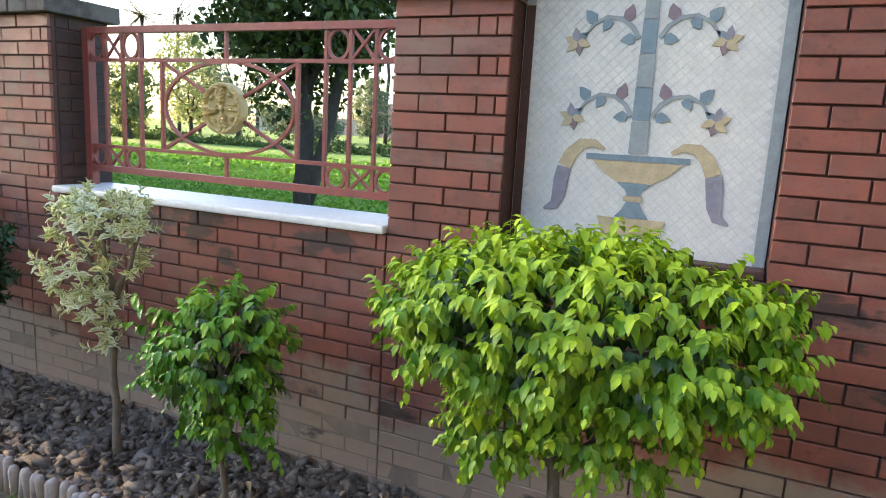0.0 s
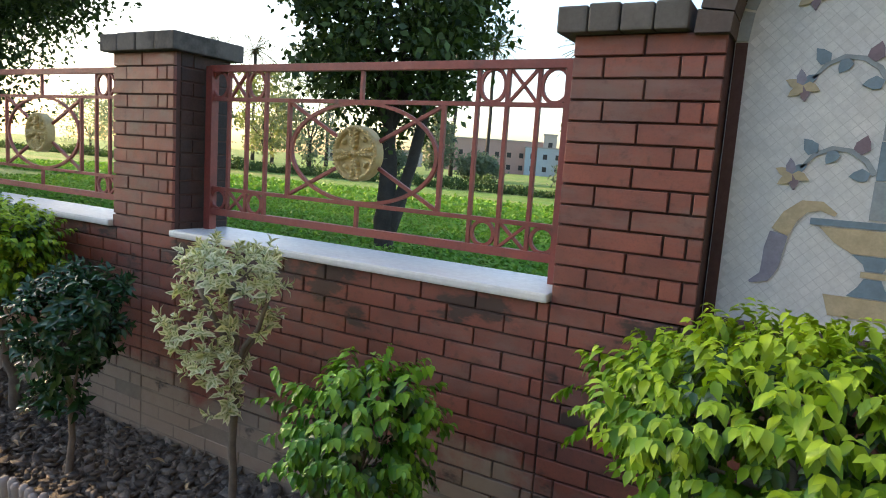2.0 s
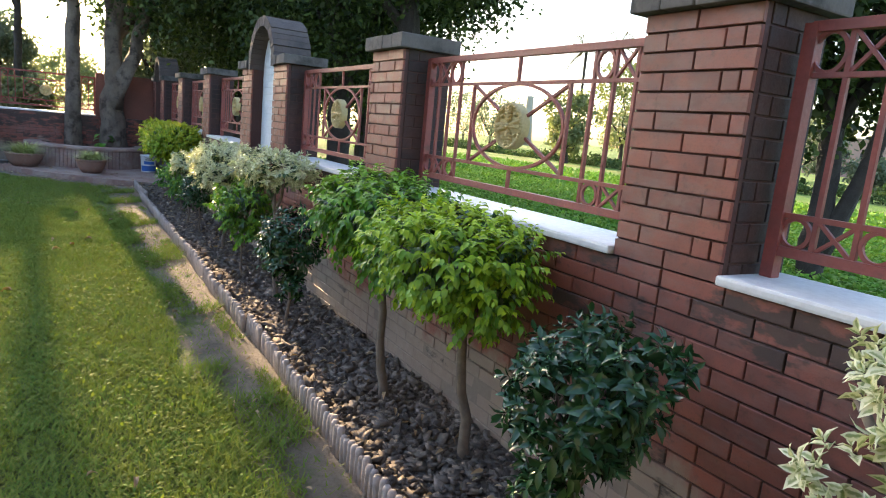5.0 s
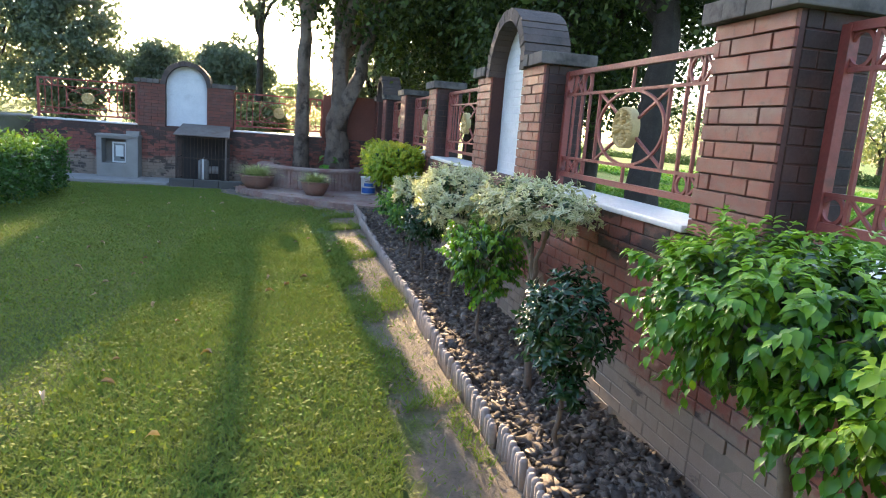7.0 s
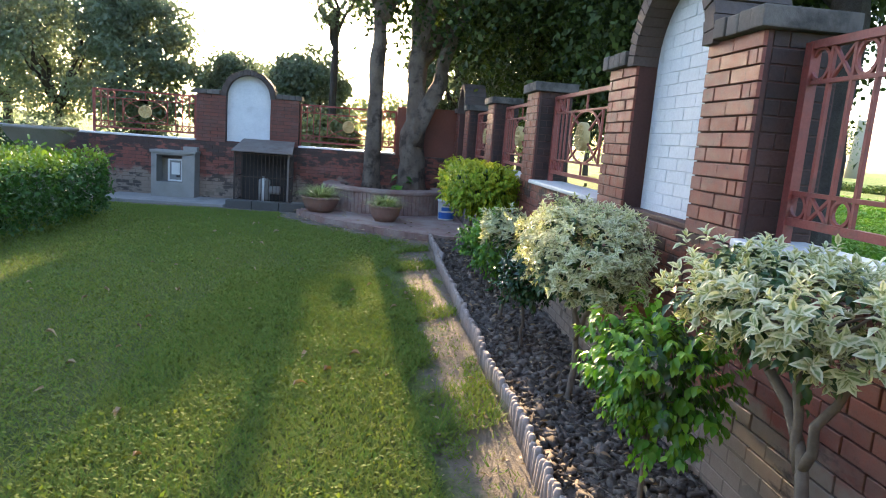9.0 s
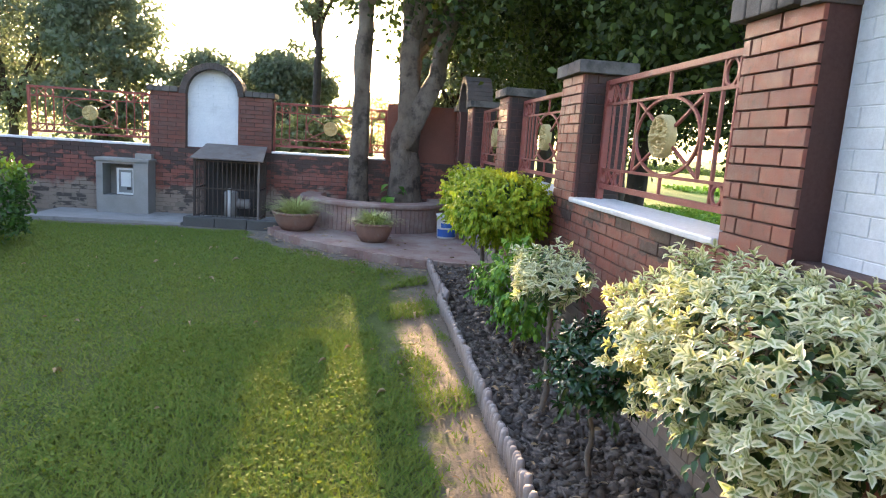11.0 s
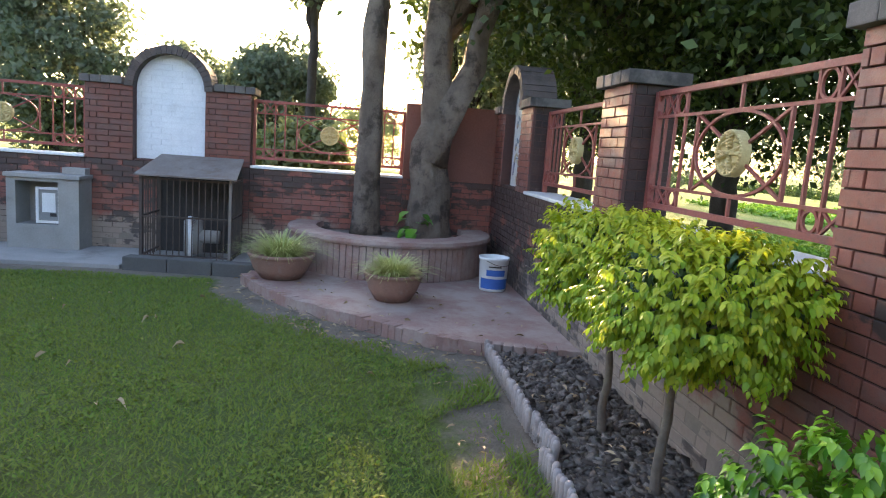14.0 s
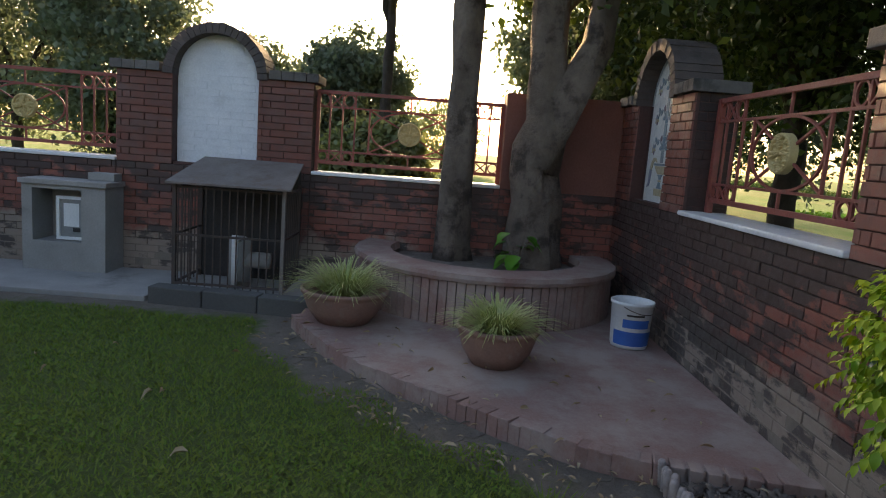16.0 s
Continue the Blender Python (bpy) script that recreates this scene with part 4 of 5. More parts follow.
shrub("variegated_shrub", -2.42, 1.98, 0.017, (-0.02, -0.02, 1.09), (0.20, 0.17, 0.10), 0.051, CREAM, "thin variegated cream and grey-green shrub on a forked stem", 13, stems=3, habit="whorled", per=7, cover=2.2, width=0.85, rough=0.25, inner=None, extra=[((-0.13, -0.05, 0.86), (0.14, 0.12, 0.09)), ((-0.05, -0.05, 0.70), (0.11, 0.10, 0.09)), ((0.16, 0, 0.92), (0.05, 0.05, 0.04)), ((-0.02, -0.04, 0.56), (0.05, 0.05, 0.05))])
shrub("glossy_shrub", -3.36, 1.86, 0.016, (0, 0, 0.74), (0.24, 0.22, 0.24), 0.062, GLOSSY, "dark green glossy-leaved shrub on a short stem", 14, habit="whorled", per=7, cover=3.4, droop=1.6, width=0.74, rough=0.2, power=2.0, extra=[((-0.05, -0.03, 0.38), (0.12, 0.11, 0.08)), ((0.22, 0, 0.93), (0.10, 0.10, 0.07))])
shrub("ficus_standard", -4.33, 2.12, 0.026, (-0.02, -0.16, 1.02), (0.46, 0.36, 0.19), 0.045, LIME, "standard shrub with flat lime-green crown on a bare stem", 15, power=2.6, rough=0.18, droop=0.95, cover=3.1, extra=[((0.25, -0.18, 0.86), (0.18, 0.16, 0.10)), ((-0.2, -0.2, 0.84), (0.16, 0.14, 0.09))])
shrub("ficus_standard", -5.06, 2.03, 0.026, (-0.20, -0.04, 1.06), (0.52, 0.36, 0.20), 0.049, FRESH, "standard shrub with spreading green crown on a bare stem", 16, power=2.4, rough=0.18, droop=0.95, cover=3.0, extra=[((-0.45, -0.05, 0.86), (0.18, 0.16, 0.11)), ((0.1, -0.12, 0.86), (0.2, 0.16, 0.09))])
shrub("glossy_shrub", -6.40, 1.88, 0.014, (-0.05, 0, 0.62), (0.23, 0.19, 0.22), 0.062, GLOSSY, "dark green glossy shrub with sparse crown", 17, habit="whorled", per=7, cover=3.4, droop=1.6, width=0.74, rough=0.2, power=2.0, extra=[((0.0, 0, 0.33), (0.10, 0.10, 0.07))])
shrub("variegated_standard", -7.15, 2.0, 0.022, (-0.2, 0, 1.08), (0.41, 0.30, 0.13), 0.047, CREAM, "standard variegated cream shrub with wide flat crown", 18, stems=3, spread=0.06, habit="whorled", per=7, cover=2.8, width=0.85, power=2.8, rough=0.22)
shrub("ficus_shrub", -7.92, 1.9, 0.012, (-0.1, 0, 0.66), (0.29, 0.23, 0.19), 0.049, FRESH, "small fresh green shrub on thin stems", 19, stems=2, power=2.1, rough=0.28, droop=1.35, cover=2.7, extra=[((0.05, 0, 0.46), (0.12, 0.1, 0.08))])
shrub("variegated_shrub", -9.22, 1.99, 0.02, (0, 0.0, 0.90), (0.61, 0.33, 0.29), 0.044, CREAM, "large rounded variegated cream shrub", 20, stems=3, spread=0.09, habit="whorled", per=7, cover=3.2, width=0.85, power=2.8)
shrub("glossy_shrub", -10.22, 1.92, 0.014, (0, 0, 0.54), (0.25, 0.20, 0.20), 0.062, GLOSSY, "low dark green glossy shrub", 21, habit="whorled", per=7, cover=3.4, droop=1.6, width=0.74, rough=0.2, power=2.0)
shrub("variegated_standard", -10.90, 1.9, 0.017, (-0.10, 0, 0.78), (0.26, 0.22, 0.10), 0.055, CREAM, "small variegated cream standard on a slim stem", 22, stems=2, habit="whorled", per=7, cover=2.5, width=0.8, rough=0.32, power=2.2)
shrub("ficus_shrub", -11.85, 1.95, 0.011, (-0.1, 0, 0.53), (0.36, 0.25, 0.22), 0.053, FRESH, "loose bright green shrub on thin stems", 23, stems=2, power=1.9, rough=0.34, droop=1.35, cover=2.4, lumps=10, inner=None, extra=[((-0.05, 0, 0.80), (0.10, 0.09, 0.08)), ((0.2, 0, 0.4), (0.12, 0.1, 0.1))])
shrub("ficus_standard", -13.75, 2.02, 0.024, (0.03, -0.04, 1.0), (0.49, 0.37, 0.265), 0.043, GOLDEN, "lime-yellow clipped shrub on a bare stem", 24, power=3.0, rough=0.15, droop=1.35, cover=4.4)
shrub("ficus_standard", -13.11, 2.02, 0.024, (0.18, -0.04, 0.99), (0.52, 0.38, 0.265), 0.043, GOLDEN, "lime-yellow clipped shrub merged with its neighbour", 25, power=3.0, rough=0.15, droop=1.35, cover=4.4)


# ---- lawn ----
def grass(name, n, x0, x1, y0, y1, lo, hi, mat, keep=None, base=0.0):
    p = np.stack([rng.uniform(x0, x1, n), rng.uniform(y0, y1, n), np.full(n, base)], 1)
    if keep is not None:
        p = p[keep(p)]
    n = len(p)
    a, h = rng.uniform(0, 6.28, n), rng.uniform(lo, hi, n)
    w = rng.uniform(0.003, 0.006, n)
    lean = rng.uniform(0.5, 2.2, n) * h
    d = np.stack([np.cos(a), np.sin(a), np.zeros(n)], 1)
    s = np.stack([-np.sin(a), np.cos(a), np.zeros(n)], 1) * w[:, None]
    tip = p + d * lean[:, None] + np.array((0, 0, 1.0)) * h[:, None]
    v = np.stack([p - s, p + s, tip], 1).reshape(-1, 3)
    return put(name, mesh_tris(name, v, np.arange(len(v)).reshape(-1, 3)), mat, label="short mown lawn grass", category="grass", kind="stuff")


def patchy(p):
    f = np.sin(p[:, 0] * 2.1 + 1.3 * np.sin(p[:, 1] * 3.7)) * 0.5 + np.sin(p[:, 0] * 5.3 + p[:, 1] * 4.1) * 0.3
    edge = 1.16 + 0.15 * f - 0.14 * np.clip((-10.5 - p[:, 0]) / 2.0, 0, 1)
    worn = (p[:, 1] > edge) & (rng.random(len(p)) > 0.06 + 0.5 * (np.sin(p[:, 0] * 3.1) * np.sin(p[:, 0] * 1.37 + 2) * np.sin(p[:, 1] * 9.0) > 0.25))
    paved = p[:, 0] < -17.55 + 0.1 * f
    ring = np.hypot(p[:, 0] + 18.81, p[:, 1] - 3.05) < 4.12 + 0.2 * f
    return ~worn & ~paved & ~ring


grass("lawn_grass", 560000, -17.6, 3.3, -6.0, 1.5, 0.010, 0.030, BLADE, patchy)
grass("near_grass", 150000, -12.5, -2.0, -0.6, 1.55, 0.012, 0.036, BLADE, patchy)


def tufts(p):
    f = np.sin(p[:, 0] * 2.3 + 1.0) * np.sin(p[:, 0] * 0.9) + 0.5 * np.sin(p[:, 0] * 6.1 + p[:, 1] * 5.0)
    return (f > 0.45) & (np.hypot(p[:, 0] + 18.81, p[:, 1] - 3.05) > 4.3)


grass("edge_tufts", 26000, -15.5, -2.0, 1.02, 1.56, 0.02, 0.07, BLADE, tufts)

# low broad-leaved weeds and coarse runners in the turf
n = 90000
p = np.stack([rng.uniform(-15.5, -1.0, n), rng.uniform(-2.4, 1.25, n), rng.uniform(0.012, 0.028, n)], 1)
p = p[patchy(p) & (np.sin(p[:, 0] * 3.3 + 2 * np.sin(p[:, 1] * 2.6)) + np.sin(p[:, 1] * 4.7 + p[:, 0] * 1.9) + 0.9 * rng.normal(size=n) > 0.1)]
v, f = scatter(p, rng.normal(size=p.shape) * np.array((1, 1, 0.35)) + np.array((0, 0, 0.15)), rng.normal(size=p.shape) * 0.45 + np.array((0, 0, 1)), rng.uniform(0.014, 0.034, len(p)), CARD_V, CARD_F, 0.9)
put("lawn_weeds", mesh_tris("lawn_weeds", v, f), BLADE, label="coarse broad-leaved tufts through the mown lawn", category="grass", kind="stuff")

# fallen leaves on the lawn and strip
leaf_n = 90
pts = np.stack([rng.uniform(-17.0, -4.0, leaf_n), rng.uniform(-2.5, 1.5, leaf_n), np.full(leaf_n, 0.03)], 1)
dirs = np.stack([rng.normal(size=leaf_n), rng.normal(size=leaf_n), rng.uniform(-0.1, 0.2, leaf_n)], 1)
v, f = scatter(pts, dirs, np.tile((0.1, 0.1, 1.0), (leaf_n, 1)) + rng.normal(size=(leaf_n, 3)) * 0.3, rng.uniform(0.04, 0.10, leaf_n), LEAF_V * np.array((1, 1, 2.2)), LEAF_F, 0.55)
put("fallen_leaves", mesh_tris("fallen_leaves", v, f, np.tile(LEAF_RIM, leaf_n)), DRY, label="scattered dry fallen leaves on the grass", category="leaves", kind="stuff")


# ---- platform, planter ring, pots, hut, box ----
def platform():
    """Low brick platform in the corner with a curved edge of bricks on end."""
    curve = [(-17.35, -0.52), (-16.85, -0.25), (-16.36, 0.11), (-15.93, 0.58), (-15.48, 1.1), (-15.2, 1.62), (-15.06, 2.345)]
    fine = []
    for k in range(len(curve) - 1):
        p0, p1, p2, p3 = (Vector((*curve[min(max(k + j, 0), len(curve) - 1)], 0)) for j in (-1, 0, 1, 2))
        for s in range(10):
            t = s / 10
            fine.append(0.5 * (2 * p1 + (p2 - p0) * t + (2 * p0 - 5 * p1 + 4 * p2 - p3) * t * t + (3 * p1 - p0 - 3 * p2 + p3) * t ** 3))
    fine.append(Vector((*curve[-1], 0)))
    out = [(p.x - 0.02, p.y) for p in fine] + [(-19.0, 2.345), (-19.0, -0.52)]
    n = len(out)
    v = [(a, b, z) for z in (0.085, -0.1) for a, b in out]
    ob = put("platform", mesh_of("platform", v, [tuple(range(n))] + [(k, n + k, n + (k + 1) % n, (k + 1) % n) for k in range(n)]), PAVER,
             label="low worn brick platform with curved edge", category="platform", kind="structure")
    bm = bmesh.new()
    bm.from_mesh(ob.data)
    bmesh.ops.recalc_face_normals(bm, faces=bm.faces[:])
    bm.to_mesh(ob.data)
    bm.free()
    me = block("edge_brick", -0.033, 0.033, -0.055, 0.055, -0.09, 0.098, 0.005)
    for k in range(1, len(fine)):
        seg = fine[k] - fine[k - 1]
        steps = max(1, round(seg.length / 0.072))
        for s in range(steps):
            p = fine[k - 1] + seg * ((s + 0.5) / steps)
            put("edge_brick", me, PAVER, ob, pose(p.x - 0.03, p.y, rnd.uniform(-0.006, 0.004), rnd.uniform(-3, 3), rnd.uniform(-2, 2), math.degrees(math.atan2(seg.y, seg.x))))
    return ob


platform()


def planter():
    """Raised ring round the two trees: wall of bricks on end and a broad cement rim."""
    c, r, wall = Vector((-18.55, 1.02, 0)), 1.21, 0.30
    ob = thing("tree_planter", Matrix.Translation(c), "round raised brick planter with broad worn rim round two tree trunks", "planter")
    n = 64
    prof = ((r - 0.03, 0.08), (r - 0.03, 0.46), (r - wall, 0.46), (r - wall, 0.08))
    a0, a1 = radians(-112), radians(105)
    v = [(p * math.cos(a0 + (a1 - a0) * k / n), p * math.sin(a0 + (a1 - a0) * k / n), z) for k in range(n + 1) for p, z in prof]
    f = [(4 * k + s, 4 * k + 4 + s, 4 * k + 4 + (s + 1) % 4, 4 * k + (s + 1) % 4) for k in range(n) for s in range(4)]
    put("ring_core", mesh_of("ring_core", v, f), MORTAR, ob)
    prof = ((r + 0.03, 0.46), (r + 0.04, 0.49), (r + 0.03, 0.525), (r - wall, 0.53), (r - wall - 0.01, 0.46))
    v = [((p + 0.006 * math.sin(k * 1.7)) * math.cos(a0 + (a1 - a0) * k / n), (p + 0.006 * math.sin(k * 1.7)) * math.sin(a0 + (a1 - a0) * k / n), z) for k in range(n + 1) for p, z in prof]
    f = [(5 * k + s, 5 * k + 5 + s, 5 * k + 5 + (s + 1) % 5, 5 * k + (s + 1) % 5) for k in range(n) for s in range(5)]
    put("rim", mesh_of("rim", v, f), PAVER, ob, label="broad worn cement and brick rim")
    me = block("soldier_brick", -0.006, 0.034, -0.034, 0.034, 0.085, 0.455, 0.004)
    count = int((a1 - a0) * r / 0.076)
    for k in range(count):
        q = a0 + (a1 - a0) * (k + 0.5) / count
        put("soldier_brick", me, PAVER, ob, pose(math.cos(q) * (r - 0.03), math.sin(q) * (r - 0.03), 0, 0, 0, math.degrees(q)))
    bm = bmesh.new()
    bmesh.ops.create_circle(bm, cap_ends=True, segments=40, radius=r - wall + 0.01, matrix=Matrix.Translation((0, 0, 0.42)))
    for vv in bm.verts:
        vv.co.x = max(vv.co.x, -0.43)
    me = bpy.data.meshes.new("planter_soil")
    bm.to_mesh(me)
    bm.free()
    put("planter_soil", me, SOIL, ob)


planter()


def pot(x, y, r, seed, label):
    """A wide clay bowl planted with strap-leaved grass."""
    q = np.random.default_rng(seed)
    n, prof = 36, ((0.0, 0.0), (0.62 * r, 0.0), (0.86 * r, 0.10), (0.99 * r, 0.21), (1.0 * r, 0.225), (1.04 * r, 0.232), (1.05 * r, 0.262), (0.97 * r, 0.265), (0.93 * r, 0.22), (0.0, 0.215))
    v = [(p * math.cos(2 * math.pi * k / n), p * math.sin(2 * math.pi * k / n), z) for p, z in prof for k in range(n)]
    f = [(i * n + k, i * n + (k + 1) % n, (i + 1) * n + (k + 1) % n, (i + 1) * n + k) for i in range(len(prof) - 1) for k in range(n)]
    ob = thing("flower_pot", pose(x, y, 0.088), label, "potted plant", "bowls on the platform")
    put("bowl", mesh_of("bowl", v, f, True), CLAY, ob)
    c = 520
    a, le = q.uniform(0, 6.28, c), q.uniform(0.26, 0.50, c) * r / 0.33
    up = q.uniform(0.5, 1.4, c)
    verts, tris, rim = [], [], []
    for k in range(c):
        d = Vector((math.cos(a[k]), math.sin(a[k]), 0))
        s = Vector((-d.y, d.x, 0)) * 0.007
        p = d * q.uniform(0.0, 0.5 * r) + Vector((0, 0, 0.215))
        o = len(verts)
        for j in range(5):
            u = j / 4
            c0 = p + d * le[k] * (u * math.cos(up[k]) + 0.25 * u * u) + Vector((0, 0, le[k] * (u * math.sin(up[k]) * 1.0 - 0.42 * u * u * u)))
            w = (1 - u * 0.85)
            verts += [c0 - s * w, c0, c0 + s * w]
            rim += [1.0, 0.0, 1.0]
        for j in range(4):
            i = o + 3 * j
            tris += [(i, i + 1, i + 4), (i, i + 4, i + 3), (i + 1, i + 2, i + 5), (i + 1, i + 5, i + 4)]
    put("foliage", mesh_tris("foliage", verts, tris, rim), SPIDER, ob)


pot(-17.35, -0.16, 0.33, 3, "wide terracotta bowl of striped strap-leaved plant")
pot(-16.55, 0.98, 0.27, 4, "small terracotta bowl of striped strap-leaved plant")


def bucket(x, y):
    ob = thing("paint_bucket", pose(x, y, 0.088, 0, 0, 30), "old white plastic paint bucket with blue print", "bucket")
    n, prof = 32, ((0.0, 0.0), (0.135, 0.0), (0.142, 0.02), (0.158, 0.33), (0.166, 0.335), (0.166, 0.36), (0.160, 0.362), (0.152, 0.33), (0.135, 0.02), (0.0, 0.018))
    v = [(p * math.cos(2 * math.pi * k / n), p * math.sin(2 * math.pi * k / n), z) for p, z in prof for k in range(n)]
    f = [(i * n + k, i * n + (k + 1) % n, (i + 1) * n + (k + 1) % n, (i + 1) * n + k) for i in range(len(prof) - 1) for k in range(n)]
    put("pail", mesh_of("pail", v, f, True), PVC, ob)

    def wrap(name, q0, q1, z0, z1, mat):
        vv, ff, m = [], [], 16
        for k in range(m + 1):
            q = radians(q0 + (q1 - q0) * k / m)
            for z in (z0, z1):
                rr = 0.142 + (z - 0.02) / 0.31 * 0.016 + 0.002
                vv.append((rr * math.cos(q), rr * math.sin(q), z))
        for k in range(m):
            ff.append((2 * k, 2 * k + 2, 2 * k + 3, 2 * k + 1))
        put(name, mesh_of(name, vv, ff, True), mat, ob)
    wrap("print_band", -100, 60, 0.03, 0.14, BLUE)
    wrap("print_mark", -70, 10, 0.17, 0.235, BLUE)
    wrap("print_line", -60, -10, 0.26, 0.275, DARK)
    v, f = tube([(0.166 * math.cos(a), 0.166 * math.sin(a), 0.33 - 0.05 * math.sin((a + 1.2) / 2.4 * math.pi)) for a in np.linspace(-1.2, 1.2, 13)], [0.003] * 13, 5)
    put("handle", mesh_tris("handle", v, f, smooth=True), DARK_IRON, ob, label="thin wire handle")


bucket(-17.2, 2.08)


def meter_box():
    """Cement cupboard by the west wall with a framed opening, and a stepped top."""
    ob = thing("cement_box", pose(-18.62, -3.06, 0), "grey cement cupboard with white framed glass door in a recess", "cabinet")
    x0, x1, y0, y1, h = -0.372, 0.0, -0.41, 0.39, 0.87
    oy0, oy1, oz0, oz1 = -0.31, 0.16, 0.32, 0.83
    for name, b in (("side_panel", (x0, x1, y0, oy0, 0, h)), ("side_panel", (x0, x1, oy1, y1, 0, h)), ("front_panel", (x0, x1, oy0, oy1, 0, oz0)), ("lintel", (x0, x1, oy0, oy1, oz1, h)), ("back_panel", (x0, x0 + 0.03, oy0, oy1, oz0, oz1))):
        put(name, block(name, *b, 0.0), CONCRETE, ob)
    put("top_slab", block("top_slab", x0, x1 + 0.03, y0 - 0.02, y1 + 0.02, h, h + 0.05, 0.006), CONCRETE, ob)
    fr = put("door", block("door", -0.105, -0.095, -0.10, 0.13, oz0 + 0.03, oz1 - 0.09), surface("dull_pane", (0.22, 0.23, 0.23), (0.30, 0.30, 0.29), scale=9.0, rough=0.12), ob, label="small glazed door with notices behind")
    for name, b in (("frame_bar", (-0.1, -0.075, -0.125, -0.095, oz0 + 0.01, oz1 - 0.07)), ("frame_bar", (-0.1, -0.075, 0.125, 0.155, oz0 + 0.01, oz1 - 0.07)), ("frame_bar", (-0.1, -0.075, -0.095, 0.125, oz0 + 0.01, oz0 + 0.04)), ("frame_bar", (-0.1, -0.075, -0.095, 0.125, oz1 - 0.1, oz1 - 0.07))):
        put(name, block(name, *b, 0.003), PVC, fr)
    put("paper", block("paper", -0.094, -0.091, -0.06, 0.09, oz0 + 0.14, oz1 - 0.14), PVC, fr)
    put("dial", block("dial", -0.094, -0.089, 0.03, 0.10, oz0 + 0.09, oz0 + 0.13), DARK, fr)
    put("ledge_block", block("ledge_block", -0.36, -0.20, 0.12, 0.38, h + 0.052, h + 0.13, 0.006), CONCRETE, ob)


meter_box()
put("cement_slab", block("cement_slab", -18.99, -17.85, -4.2, -1.95, -0.05, 0.035, 0.01), CONCRETE, label="pale cement slab at the foot of the end wall", category="slab", kind="structure")


def cage():
    """Sheet-roofed iron cage with a pump inside, on a brick kerb."""
    ob = thing("pump_cage", pose(-18.3, -1.33, 0), "rusty iron cage with sheet roof over a water pump", "cage")
    x0, x1, y0, y1, h = -0.55, 0.12, -0.5, 0.48, 1.03
    for a in (x0, x1):
        for b in (y0, y1):
            put("post", block("post", a - 0.016, a + 0.016, b - 0.016, b + 0.016, 0.03, h), SHEET if b == y1 and a == x1 else DARK_IRON, ob)
    for z in (0.1, 0.55, 0.98):
        put("frame_rail", block("frame_rail", x1 - 0.01, x1 + 0.01, y0, y1, z - 0.01, z + 0.01), DARK_IRON, ob)
        for b in (y0, y1):
            put("frame_rail", block("frame_rail", x0, x1, b - 0.01, b + 0.01, z - 0.01, z + 0.01), DARK_IRON, ob)
    rod = block("rod", -0.005, 0.005, -0.005, 0.005, 0.05, 1.0)
    for k in range(1, 14):
        put("rod", rod, DARK_IRON, ob, pose(x1, y0 + (y1 - y0) * k / 14, 0))
    for k in range(1, 8):
        for b in (y0, y1):
            put("rod", rod, DARK_IRON, ob, pose(x0 + (x1 - x0) * k / 8, b, 0))
    roof = mesh_of("roof", [(x1 + 0.10, y0 - 0.05, 1.03), (x1 + 0.10, y1 + 0.08, 1.03), (x0 - 0.02, y1 + 0.02, 1.24), (x0 - 0.02, y0 + 0.02, 1.24),
                            (x1 + 0.10, y0 - 0.05, 1.012), (x1 + 0.10, y1 + 0.08, 1.012), (x0 - 0.02, y1 + 0.02, 1.222), (x0 - 0.02, y0 + 0.02, 1.222)],
                   [(0, 1, 2, 3), (7, 6, 5, 4), (0, 4, 5, 1), (1, 5, 6, 2), (2, 6, 7, 3), (3, 7, 4, 0)])
    put("roof", roof, SHEET, ob, label="bent weathered sheet metal roof")
    # Added near-black backing: the shade inside the cage put into a panel.
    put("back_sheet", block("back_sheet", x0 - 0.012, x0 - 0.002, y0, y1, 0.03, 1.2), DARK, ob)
    pump = put("pump", mesh_tris("pump", *join([tube([(-0.2, 0.0, 0.10), (-0.2, 0.0, 0.48), (-0.2, 0.0, 0.52)], [0.11, 0.11, 0.05], 20), tube([(-0.2, 0, 0.3), (-0.2, 0.3, 0.3)], [0.08, 0.08], 16)]), smooth=False), CONCRETE, ob, label="grey pump body")
    put("pipe", mesh_tris("pipe", *join([tube([(0.03, 0.02, 0.045), (0.03, 0.02, 0.56)], [0.028, 0.028], 12), tube([(0.03, 0.02, 0.5), (-0.2, 0.02, 0.5)], [0.02, 0.02], 10)]), smooth=True), PVC, ob, label="pale plastic water pipe")
    kerb = thing("brick_kerb", pose(0, 0, 0), "low kerb of dark cement blocks before the cage", "kerb", kind="structure")
    for k in range(3):
        put("kerb_block", block("kerb_block", -0.10, 0.08, -0.24, 0.24, -0.06, 0.145, 0.012), AGED, kerb, pose(-17.86 + 0.06 * k, -1.66 + 0.487 * k, rnd.uniform(-0.008, 0.006), 0, 0, rnd.uniform(-1.5, 1.5) - 7))
    put("cage_floor", block("cage_floor", -18.98, -17.98, -1.92, -0.6, -0.05, 0.045), CONCRETE, kerb)


cage()


